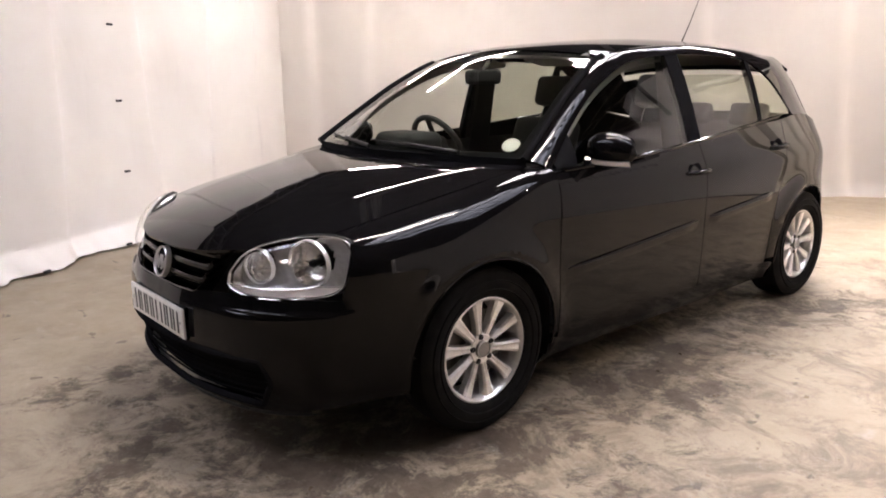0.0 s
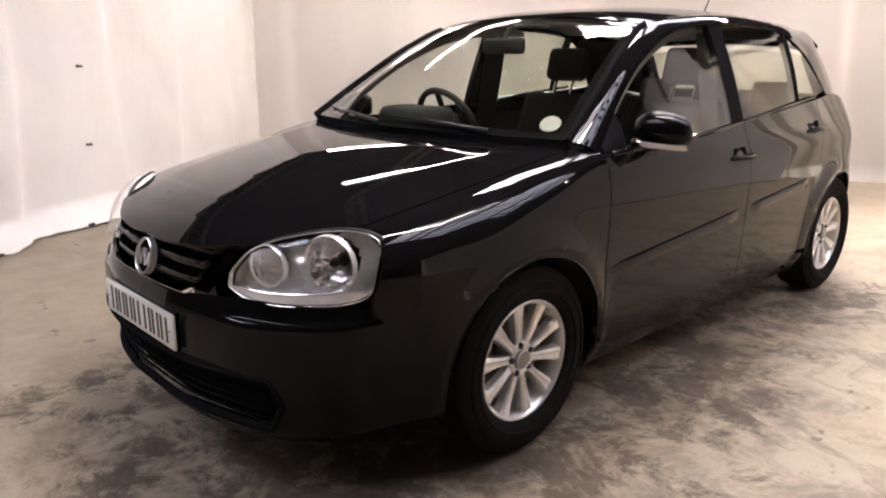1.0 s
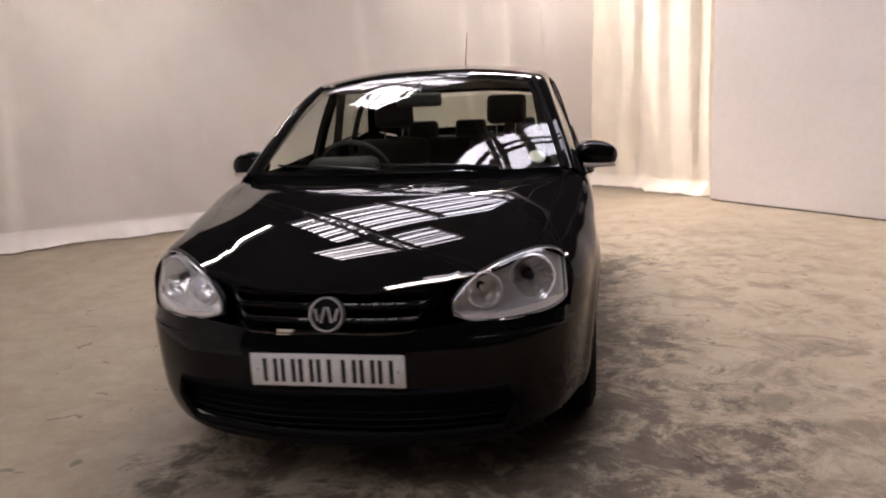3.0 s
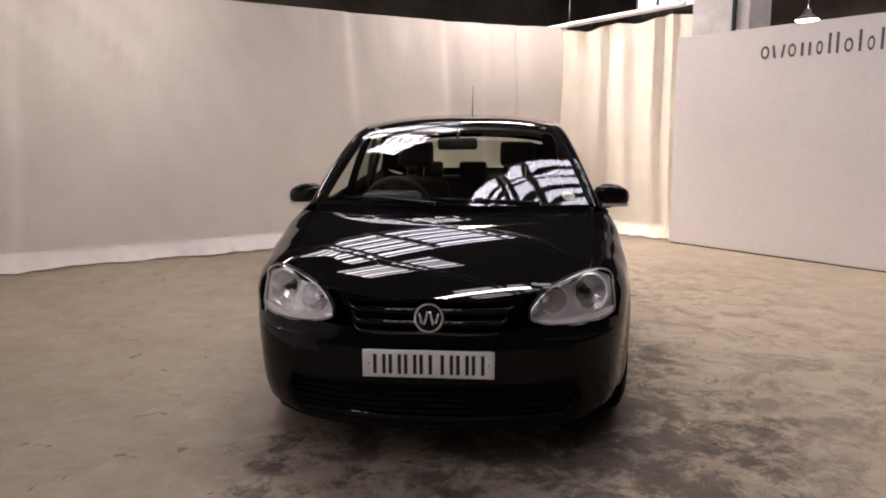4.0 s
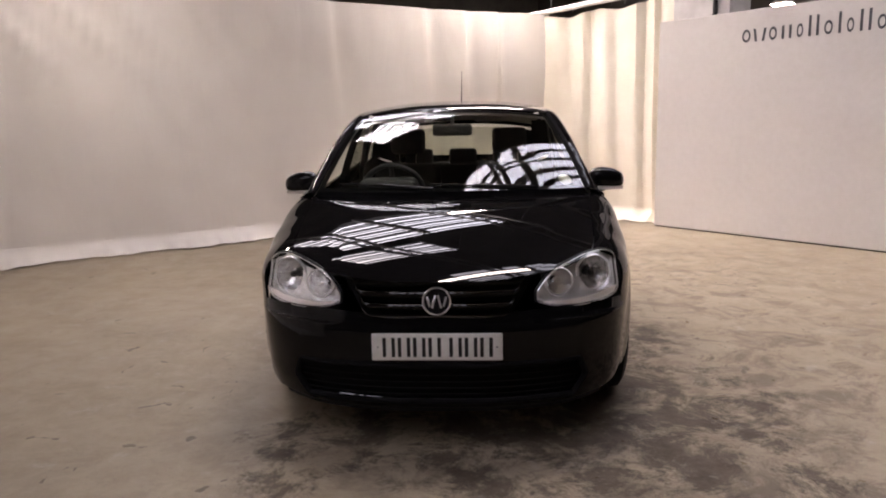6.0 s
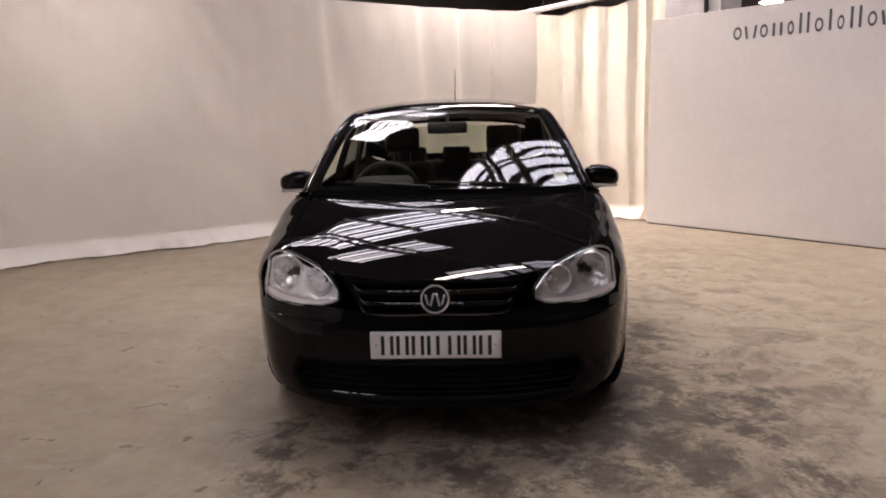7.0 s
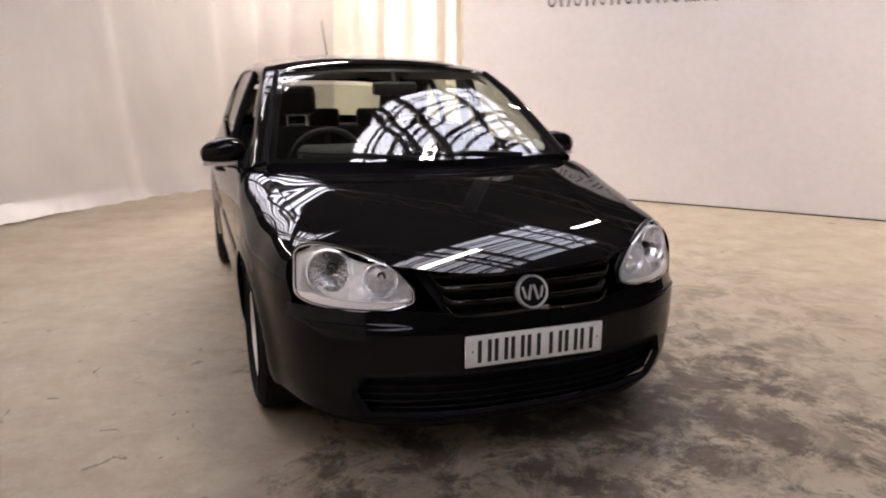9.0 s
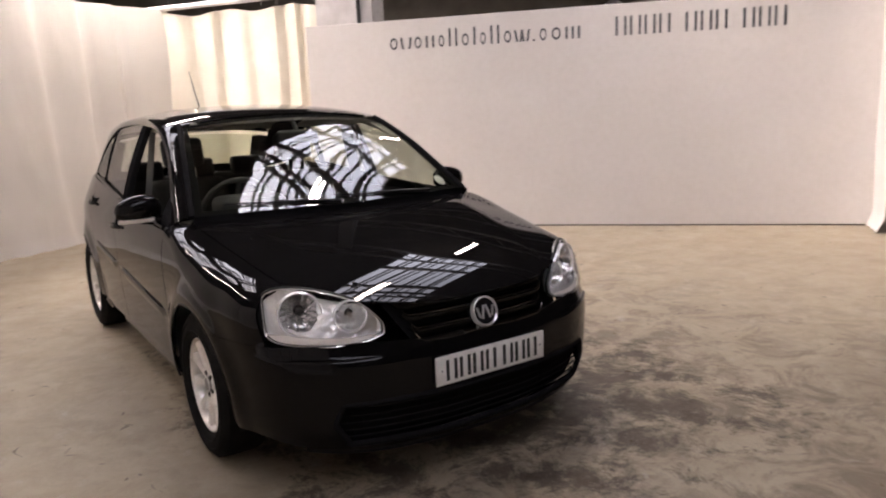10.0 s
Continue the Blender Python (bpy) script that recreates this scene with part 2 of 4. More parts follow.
def part(name, bm, mat, parent=None, label="", smooth=True, angle=35):
    ob = new(name, finish(bm, name, mat, smooth, angle))
    ob.parent = parent
    if label:
        ob["label"] = label
    return ob


def thing(name, label, category, kind="", group="", at=None):
    ob = new(name)
    ob.empty_display_size = 0.1
    if at:
        ob.matrix_world = at
    return tagged(ob, label, category, group, kind)


def structure(name, bm, mat, label, category, smooth=False):
    ob = new(name, finish(bm, name, mat, smooth))
    return tagged(ob, label, category, kind="structure")


def grid(rows, closed=False, bm=None):
    """A sheet of faces over rows of points."""
    bm = bm or bmesh.new()
    vs = [[bm.verts.new(p) for p in row] for row in rows]
    n = len(rows[0])
    for a, b in zip(vs, vs[1:]):
        for i in range(n if closed else n - 1):
            j = (i + 1) % n
            bm.faces.new((a[i], a[j], b[j], b[i]))
    return bm


def box(x0, y0, z0, x1, y1, z1, bevel=0.0, bm=None, segs=2):
    bm = bm or bmesh.new()
    made = bmesh.ops.create_cube(bm, size=1, matrix=Matrix.LocRotScale(((x0 + x1) / 2, (y0 + y1) / 2, (z0 + z1) / 2), None, (abs(x1 - x0), abs(y1 - y0), abs(z1 - z0))))
    if bevel:
        es = list({e for v in made["verts"] for e in v.link_edges})
        bmesh.ops.bevel(bm, geom=es, offset=bevel, segments=segs, affect="EDGES", profile=0.5)
    return bm


def lathe(profile, axis="x", n=48, bm=None):
    """Turn (along, radius) pairs round an axis."""
    rows = []
    for a, r in profile:
        row = []
        for i in range(n):
            c, s = math.cos(2 * math.pi * i / n) * r, math.sin(2 * math.pi * i / n) * r
            row.append({"x": (a, c, s), "y": (c, a, s), "z": (c, s, a)}[axis])
        rows.append(row)
    return grid(rows, True, bm)


def tube(points, r, n=10, bm=None, cap=True):
    """A round bar along points; r may be a list."""
    bm = bm or bmesh.new()
    pts = [Vector(p) for p in points]
    rs = r if isinstance(r, (list, tuple)) else [r] * len(pts)
    rings, side = [], None
    for i, p in enumerate(pts):
        d = (pts[min(i + 1, len(pts) - 1)] - pts[max(i - 1, 0)]).normalized()
        if side is None:
            side = d.orthogonal().normalized()
        side = (side - d * side.dot(d)).normalized()
        up = d.cross(side)
        rings.append([bm.verts.new(p + (side * math.cos(2 * math.pi * k / n) + up * math.sin(2 * math.pi * k / n)) * rs[i]) for k in range(n)])
    for a, b in zip(rings, rings[1:]):
        for k in range(n):
            bm.faces.new((a[k], a[(k + 1) % n], b[(k + 1) % n], b[k]))
    if cap:
        bm.faces.new(rings[0])
        bm.faces.new(rings[-1])
    return bm


def thicken(bm, depth):
    """Give an open sheet a turned-in rim, as pressed panels have."""
    bm.normal_update()
    bmesh.ops.recalc_face_normals(bm, faces=bm.faces)
    bm.normal_update()
    mid = Vector((0, 1.2, 0.55))
    nor = {v: v.normal.copy() if v.normal.dot(v.co - mid) > 0 else -v.normal for v in bm.verts}
    edges = [e for e in bm.edges if e.is_boundary]
    made = bmesh.ops.extrude_edge_only(bm, edges=edges)["geom"]
    pairs = {}
    for v in (x for x in made if isinstance(x, bmesh.types.BMVert)):
        for e in v.link_edges:
            o = e.other_vert(v)
            if o in nor:
                pairs[v] = nor[o]
    for v, n in pairs.items():
        v.co -= n * depth
    return bm


def spline(ts, vs):
    """A smooth curve through values at rising places."""
    ts, vs = np.array(ts, float), np.array(vs, float)
    if vs.ndim == 1:
        vs = vs[:, None]
    m = np.empty_like(vs)
    d = np.diff(vs, axis=0) / np.diff(ts)[:, None]
    m[0], m[-1] = d[0], d[-1]
    h = np.diff(ts)[:, None]
    m[1:-1] = (d[:-1] * h[1:] + d[1:] * h[:-1]) / (h[1:] + h[:-1])

    def exact(t):
        i = int(np.clip(np.searchsorted(ts, t) - 1, 0, len(ts) - 2))
        w = ts[i + 1] - ts[i]
        u = (min(max(t, ts[0]), ts[-1]) - ts[i]) / w
        v = (2 * u**3 - 3 * u**2 + 1) * vs[i] + (u**3 - 2 * u**2 + u) * w * m[i] + (3 * u**2 - 2 * u**3) * vs[i + 1] + (u**3 - u**2) * w * m[i + 1]
        return tuple(float(a) for a in v)

    n = 1600
    table = [exact(ts[0] + (ts[-1] - ts[0]) * k / n) for k in range(n + 1)]
    first, scale, single = float(ts[0]), n / float(ts[-1] - ts[0]), vs.shape[1] == 1

    def at(t):
        q = min(max((t - first) * scale, 0.0), n - 1e-6)
        k = int(q)
        q -= k
        a, b = table[k], table[k + 1]
        if single:
            return a[0] + (b[0] - a[0]) * q
        return tuple(c + (d - c) * q for c, d in zip(a, b))

    return at


def steps(a, b, n):
    return [a + (b - a) * i / n for i in range(n + 1)]


# ---------------------------------------------------------------- the hall
A, B, C, D, E_ = Vector((-5.42, 2.66, 0)), Vector((1.04, 7.32, 0)), Vector((2.36, 5.85, 0)), Vector((2.31, 5.66, 0)), Vector((6.54, 0.84, 0))

structure("floor", grid([[(x, y, 0) for x in steps(-30, 30, 12)] for y in steps(-30, 30, 12)]), floor_mat, "stained grey-brown concrete warehouse floor with wet patches and painted shade round the car", "floor")


def hung_sheet(name, path, top, mat, label, folds, depth, hem=0.14, seed=0, sag=0.0, slant=0.55, pleats=(), droops=(), hem_end=99.0):
    """A hung sheet along a path on the floor: folds from the top, a crumpled hem on the floor."""
    rnd = random.Random(seed)
    lens = [0.0]
    for a, b in zip(path, path[1:]):
        lens.append(lens[-1] + (b - a).length)
    at = spline(lens, [tuple(p) for p in path]) if len(path) > 2 else (lambda s: np.array(path[0].lerp(path[1], s / lens[-1])))
    waves = [(rnd.uniform(*folds), rnd.uniform(0, 6.28), rnd.uniform(0.4, 1)) for _ in range(5)]
    rows, nz, nx = [], 44, int(lens[-1] / 0.045)
    columns = []
    for i in range(nx + 1):
        s = lens[-1] * i / nx
        q = Vector(at(min(s + 0.05, lens[-1]))) - Vector(at(max(s - 0.05, 0)))
        columns.append((s, Vector(at(s)), Vector((q.y, -q.x, 0)).normalized()))
    for k in range(nz + 1):
        v = k / nz
        z = top * v**1.9
        row = []
        for s, p, n in columns:
            o = sum(w * math.sin(f * s + ph + 0.9 * math.sin(1.3 * s + ph) + slant * v * math.sin(0.8 * s + ph)) for f, ph, w in waves) / 3
            o *= depth * (0.45 + 0.75 * v)
            o += 0.030 * noise.noise(Vector((s * 0.9, z * 0.7, seed))) + 0.010 * noise.noise(Vector((s * 3 + z, z * 2, seed + 5)))
            for s0, wide, deep, lean in pleats:
                far = s - s0 - lean * (1 - v)
                o -= deep * math.exp(-((far / (wide * (0.25 if far < 0 else 1.0) * (1.4 - 0.6 * v))) ** 2))
            for s0, wide, deep, lean in droops:
                o += deep * math.exp(-(((s - s0 - lean * (1 - v)) / wide) ** 2)) * min(1.0, max(0.0, (v - 0.80) / 0.12))
            low = max(0.0, 1 - z / 0.17)
            o += (0.03 + (hem - 0.03) * min(1.0, max(0.0, hem_end - s))) * low**1.3 * (0.8 + 0.9 * noise.noise(Vector((s * 1.4, 3, seed))) + 0.25 * noise.noise(Vector((s * 7, 3, seed))))
            dz = 0.018 * low * (1 + noise.noise(Vector((s * 6, 1, seed)))) - sag * v * (1 - math.cos(2 * math.pi * s / 0.9)) / 2
            row.append((p.x + n.x * o, p.y + n.y * o, max(z + dz, 0.004)))
        rows.append(row)
    bm = grid(rows)
    return structure(name, bm, mat, label, "curtain", smooth=True)


hung_sheet("curtain_side", [Vector((-1.9, -2.34, 0)), A + Vector((-0.06, 0.08, 0))], 2.85, lit_sheet, "white plastic sheeting hung as a side wall with clips", (1.5, 6), 0.05, hem=0.22, seed=3, pleats=((1.5, 0.30, 0.07, 0.25), (2.6, 0.22, 0.06, -0.2), (3.5, 0.35, 0.08, 0.3), (4.7, 0.30, 0.08, -0.15), (5.5, 0.2, 0.06, 0.1)))
hung_sheet("curtain_back", [A + Vector((-0.08, -0.06, 0)), Vector((-4.2, 3.62, 0)), Vector((-2.3, 5.14, 0)), Vector((-0.3, 6.62, 0)), B + Vector((0.06, 0.04, 0))], 2.84, sheet, "taut white plastic sheeting hung behind the car", (0.4, 2.2), 0.03, hem=0.24, hem_end=4.6, droops=((0.9, 0.05, 0.05, 5.0), (1.6, 0.05, 0.05, 5.5), (2.2, 0.04, 0.035, 5.0), (3.1, 0.05, 0.02, 3.0)), seed=11, pleats=((0.5, 0.25, 0.06, 0.1), (1.3, 0.3, 0.05, -0.2), (4.9, 0.3, 0.04, 0.4), (6.3, 0.25, 0.05, 0.25), (6.9, 0.2, 0.06, 0.15), (7.4, 0.16, 0.07, 0.08)))
hung_sheet("curtain_corner", [B, C + (C - B) * 0.16], 2.80, curtain_mat, "cream curtain hanging in soft vertical folds", (2, 5), 0.022, hem=0.20, seed=7, sag=0.05, slant=1.8, pleats=((0.34, 0.34, 0.11, 0.40), (0.80, 0.26, 0.10, -0.26), (1.22, 0.32, 0.06, 0.18), (1.68, 0.18, 0.09, 0.06), (1.93, 0.10, 0.09, 0.0)))

wdir = (E_ - D).normalized()
wnorm = Vector((wdir.y, -wdir.x, 0))
wall_pose = Matrix(((wdir.x, -wnorm.x, 0, D.x), (wdir.y, -wnorm.y, 0, D.y), (0, 0, 1, 0), (0, 0, 0, 1)))
wlen = (E_ - D).length
ob = structure("wall_board", box(0, 0, 0.014, wlen, 0.10, 2.48, 0.006), board, "white painted partition wall with grey lettering", "wall")
ob.matrix_world = wall_pose
# added dark strip in the gap under the board, drawing its shadow line
shadow_line = structure("trim_shadow_line", box(0.02, 0.012, 0, wlen - 0.02, 0.09, 0.016), roof_dark, "dark strip added as the shadow line under the partition wall", "trim")
shadow_line.matrix_world = wall_pose
hung_sheet("curtain_end", [E_ + wdir * 0.0, E_ + Vector((-0.82, -0.57, 0)) * 0.55], 2.6, sheet, "white plastic sheeting hung at the end of the partition", (3, 8), 0.03, hem=0.07, seed=21)

# clips on the side sheet, with one row down its seam and pegs at the hem
sdir = (A - Vector((-1.9, -2.34, 0))).normalized()
snor = Vector((sdir.y, -sdir.x, 0))
for along, z, inn in ((3.02, 1.76, 0.06), (3.02, 1.17, 0.07), (3.03, 0.60, 0.07), (1.35, 0.03, 0.16), (1.95, 0.03, 0.16), (2.85, 0.03, 0.15), (0.7, 0.03, 0.16)):
    p = Vector((-1.9, -2.34, 0)) + sdir * along + snor * inn
    ob = new("sheet_clip", finish(box(-0.028, -0.012, -0.009, 0.028, 0.006, 0.009, 0.003), "sheet_clip", dark_metal, False))
    ob.matrix_world = Matrix(((sdir.x, -snor.x, 0, p.x), (sdir.y, -snor.y, 0, p.y), (0, 0, 1, z), (0, 0, 0, 1)))
    tagged(ob, "small dark clip holding the white sheet", "clip", "clips on the sheet")

# outer hall: walls, roof with long rooflights, steel trusses
HALL = 17.0
HALL_H = ROOF_Z
turn_hall = pose(0, 0, 0, 0, 0, HALL_TURN)
for i, (x0, y0, x1, y1) in enumerate(((-HALL, HALL, HALL, HALL + 0.3), (-HALL, -HALL - 0.3, HALL, -HALL), (-HALL - 0.3, -HALL, -HALL, HALL), (HALL, -HALL, HALL + 0.3, HALL))):
    ob = structure("wall_hall_" + ("north", "south", "west", "east")[i], box(x0, y0, 0, x1, y1, HALL_H), hall_wall, "dim painted warehouse wall", "wall")
    ob.matrix_world = turn_hall

# roof: strips of dark sheet with open rooflight bands between them, crossed by glazing bars
bm = bmesh.new()
edges = [-HALL]
for c, w, LIGHT_Y0, LIGHT_Y1 in ROOFLIGHTS:
    edges += [c - w / 2, c + w / 2]
edges.append(HALL)
for a, b in zip(edges[::2], edges[1::2]):
    box(a, -HALL, HALL_H, b, HALL, HALL_H + 0.15, bm=bm)
for c, w, LIGHT_Y0, LIGHT_Y1 in ROOFLIGHTS:
    box(c - w / 2, -HALL, HALL_H, c + w / 2, LIGHT_Y0, HALL_H + 0.15, bm=bm)
    box(c - w / 2, LIGHT_Y1, HALL_H, c + w / 2, HALL, HALL_H + 0.15, bm=bm)
ob = structure("ceiling", bm, roof_dark, "dark warehouse roof with translucent rooflight bands", "ceiling")
ob.matrix_world = turn_hall
for c, w, LIGHT_Y0, LIGHT_Y1 in ROOFLIGHTS:
    bars = thing("rooflight", "long rooflight with dark glazing bars in the warehouse roof", "skylight", group="rooflights in the roof")
    bars.matrix_world = turn_hall
    for y in steps(LIGHT_Y0, LIGHT_Y1, max(2, round((LIGHT_Y1 - LIGHT_Y0) / 2.4)))[1:-1]:
        part("cross_beam", box(c - w / 2, y - 0.11, HALL_H - 0.16, c + w / 2, y + 0.11, HALL_H - 0.02), steel, bars, smooth=False)
    bays = round(w / 0.22)
    for k in range(1, bays):
        x = c - w / 2 + w * (k + 0.25 * math.sin(k * 2.3)) / bays
        h = 0.028 + 0.022 * (k % 3 == 0)
        part("glazing_bar", box(x - h, LIGHT_Y0, HALL_H + 0.0, x + h, LIGHT_Y1, HALL_H + 0.06), steel, bars, smooth=False)

# steel roof beams
for y in steps(-14, 14, 7):
    beam = thing("roof_beam", "dark steel roof truss of the warehouse", "beam", group="roof beams")
    beam.matrix_world = turn_hall
    for z in (HALL_H - 0.75, HALL_H - 0.12):
        part("chord", box(-HALL, y - 0.06, z - 0.05, HALL, y + 0.06, z + 0.05), steel, beam, smooth=False)
    for x in steps(-16.5, 16.5, 22)[:-1]:
        part("web", tube([(x, y, HALL_H - 0.75), (x + 0.75, y, HALL_H - 0.12), (x + 1.5, y, HALL_H - 0.75)], 0.025, 6), steel, beam)

# lettering on the board: plain strokes of the size of each character
tall, short_ = 0.205, 0.135


def wall_mark():
    mark = tagged(new("wall_letter", None), "dark grey vinyl shape on the white board", "lettering", "shapes on the board")
    mark.matrix_world = wall_pose
    return mark


def stroke_mark(s, w, h, lines=2, z=2.14, lean=0.0):
    """Upright or leaning bars of one character's width and height."""
    mark = wall_mark()
    for k in range(lines):
        x = s + (w - 0.022) * (k / max(lines - 1, 1))
        bm = box(-0.013, -0.004, 0, 0.013, -0.0005, h)
        tip = lean * (1 if k % 2 == 0 else -1)
        for v in bm.verts:
            v.co.x += x + 0.011 + (tip * v.co.z / h if h else 0)
            v.co.z += z
        part("stroke", bm, letter, mark, smooth=False)


def ring_mark(s, w, h, z=2.14):
    """A flat ring of one round character's size."""
    mark = wall_mark()
    bm = lathe([(-0.0005, 0.76), (-0.004, 0.76), (-0.004, 1.20), (-0.0005, 1.20)], "y", 28)
    for v in bm.verts:
        v.co.x, v.co.z = s + w / 2 + v.co.x * (w / 2 - 0.010), z + h / 2 + v.co.z * (h / 2 - 0.010)
    part("ring", bm, letter, mark, smooth=False)


s = 1.08
for w, kind in ((0.10, "ring"), (0.10, "lean"), (0.09, "ring"), (0.10, "bars"), (0.075, "ring"), (0.10, "tall"), (0.09, "ring"), (0.022, "post"), (0.075, "ring"), (0.10, "tall"), (0.09, "ring"), (0.14, "lean"), (0.022, "dot"), (0.085, "ring"), (0.105, "ring"), (0.16, "bars")):
    if kind == "ring":
        ring_mark(s, w, short_)
    elif kind == "lean":
        stroke_mark(s, w, short_, 2 if w < 0.12 else 4, lean=-0.022)
    else:
        stroke_mark(s, w, {"bars": short_, "tall": tall, "post": tall, "dot": 0.024}[kind], 1 if w < 0.03 else 2 if w < 0.12 else 3)
    s += w + 0.053
s = 3.72
for word in (4, 3, 3):
    for k in range(word):
        stroke_mark(s, 0.115, tall, 2)
        s += 0.155
    s += 0.12
paper = thing("paper_notice", "faded paper notice stuck to the white board", "notice")
paper.matrix_world = wall_pose
part("paper_sheet", box(0.24, -0.003, 1.22, 0.42, -0.0005, 1.56), board, paper, smooth=False)

# curtain rail, column and services over the curtains
rail = thing("curtain_rail", "pale metal tube carrying the cream curtain", "rail")
part("tube", tube([B + Vector((-0.45, 0.45, 2.84)), C + Vector((0.05, -0.05, 2.90))], 0.035, 12), tube_white, rail)
for k in range(9):
    p = B.lerp(C, (k + 0.5) / 9)
    part("hook", tube([(p.x, p.y, 2.80), (p.x, p.y, 2.87)], 0.008, 6), steel, rail)
wire = thing("hanging_wire", "thin steel wire hanging from the roof to the rail", "wire")
part("strand", tube([(1.15, 7.36, 2.86), (1.15, 7.36, HALL_H)], 0.008, 6), steel, wire)
col = thing("column", "grey painted square column behind the board", "column")
part("shaft", box(-0.37, -0.22, 0, 0.37, 0.22, 3.5, 0.01), column_paint, col, smooth=False)
part("upper_post", box(-0.12, -0.12, 3.5, 0.12, 0.12, HALL_H - 0.8, 0.01), roof_dark, col, smooth=False)
part("pipe", tube([(0.20, -0.247, 0), (0.20, -0.247, HALL_H - 0.8)], 0.025, 8), dark_metal, col)
col.matrix_world = wall_pose @ Matrix.Translation((0.46, 0.36, 0))

# fluorescent battens hung over the bay
for x, y, TUBE_Z, r, lit in TUBES:
    fit = thing("fluorescent_batten", "lit white fluorescent batten hung from the roof", "ceiling light", group="battens over the bay")
    fit.matrix_world = pose(x, y, TUBE_Z, 0, 0, r)
    part("housing", box(-0.9, -0.06, 0.02, 0.9, 0.06, 0.09, 0.01), tube_white, fit, smooth=False)
    for o in lit:
        part("lamp_tube", tube([(-0.88, o, 0), (0.88, o, 0)], 0.014, 8), tube_glow, fit, "glowing fluorescent tube")
    for o in (-0.6, 0.6):
        part("hanger", tube([(o, 0, 0.09), (o, 0, HALL_H - TUBE_Z)], 0.003, 5), roof_dark, fit)

# high windows and lamps far off in the hall
win = thing("window_1", "bright high window in the far warehouse wall", "window", kind="structure")
win.matrix_world = turn_hall
part("pane", box(-13.4, HALL - 0.05, 5.12, -10.9, HALL - 0.03, 6.2), daylight_glow, win, smooth=False)
for x in (-13.45, -12.6, -11.75, -10.85):
    part("frame_bar", box(x - 0.04, HALL - 0.12, 5.08, x + 0.04, HALL - 0.051, 6.24), steel, win, smooth=False)
for x, y, z in ((7.23, 14.87, 3.98), (12.9, 10.4, 3.84)):
    lamp = thing("high_bay_lamp", "lit round bay lamp hanging far off in the warehouse", "ceiling light", group="lamps in the far hall", at=pose(x, y, z))
    part("lamp_bowl", lathe([(0.22, 0.06), (0.10, 0.10), (-0.02, 0.26), (-0.05, 0.27)], "z", 24), tube_white, lamp)
    part("lamp_glass", lathe([(-0.03, 0.24), (-0.10, 0.16), (-0.13, 0.0005)], "z", 24), tube_glow, lamp, "glowing lamp glass")
    part("hanger", tube([(0, 0, 0.2), (0, 0, HALL_H - z)], 0.01, 5), steel, lamp)

# ---------------------------------------------------------------- the hatchback
car = thing("hatchback_car", "glossy black five-door hatchback parked on stained concrete", "car")

plan = spline(range(17), ((0, -0.882), (0.20, -0.876), (0.40, -0.838), (0.584, -0.768), (0.732, -0.652), (0.814, -0.505), (0.856, -0.300), (0.874, 0.0), (0.880, 0.5),
                          (0.880, 1.2), (0.876, 1.9), (0.860, 2.5), (0.818, 2.84), (0.738, 3.03), (0.60, 3.17), (0.38, 3.26), (0.0, 3.30)))
d_front = spline((0.15, 0.20, 0.27, 0.36, 0.46, 0.53, 0.60, 0.66, 0.72, 0.80, 1.1), (0.085, 0.048, 0.018, 0.003, 0.0, 0.004, 0.024, 0.042, 0.060, 0.10, 0.3))
d_side = spline((0.15, 0.20, 0.27, 0.40, 0.55, 0.68, 0.78, 0.85, 0.91, 0.95, 1.0, 1.08), (0.085, 0.056, 0.032, 0.016, 0.006, 0.000, -0.001, 0.005, 0.023, 0.040, 0.062, 0.098))
d_rear = spline((0.15, 0.22, 0.30, 0.45, 0.58, 0.66, 0.80, 0.95, 1.1), (0.09, 0.03, 0.008, 0.0, 0.008, 0.05, 0.075, 0.135, 0.22))
ARCH = ((0.0, 0.312, 0.352), (2.578, 0.315, 0.350))


def ease(k):
    k = min(1.0, max(0.0, k))
    return k * k * (3 - 2 * k)


def normal2(s):
    a, b = plan(max(s - 0.02, 0)), plan(min(s + 0.02, 16))
    x, y = b[1] - a[1], a[0] - b[0]
    far = math.hypot(x, y)
    return x / far, y / far


def shell(s, z):
    """A point of the lower body: s runs from the nose round the side to the tail, negative on the other side."""
    side, s = (-1 if s < 0 else 1), abs(s)
    p, n = plan(s), normal2(s)
    wf, wr = max(0.0, -n[1]) ** 2, max(0.0, n[1]) ** 2
    d = wf * d_front(z) + wr * d_rear(z) + (1 - wf - wr) * d_side(z)
    d += 0.016 * abs(n[0]) * max(0, -n[1]) * ease((z - 0.555) / 0.07) * ease((5.7 - s) / 1.4)
    for cy, cz, r in ARCH:
        far = math.hypot(p[1] - cy, z - cz)
        d -= 0.020 * math.exp(-(((far - r - 0.01) / 0.060) ** 2)) * n[0] ** 2
    return Vector((side * (p[0] - n[0] * d), p[1] - n[1] * d, z))


S_TABLE = [3 + 11.5 * k / 2000 for k in range(2001)]
Y_TABLE = [plan(k)[1] for k in S_TABLE]


def s_at(y):
    return float(np.interp(y, Y_TABLE, S_TABLE))


belt_z = spline((0.35, 1.0, 1.45, 2.2, 2.5, 3.0), (0.935, 0.957, 0.988, 1.052, 1.070, 1.000))


def side_point(y, z, side=1):
    return shell(s_at(y), z) * Vector((1, 1, 1)) if side > 0 else shell(-s_at(y), z)


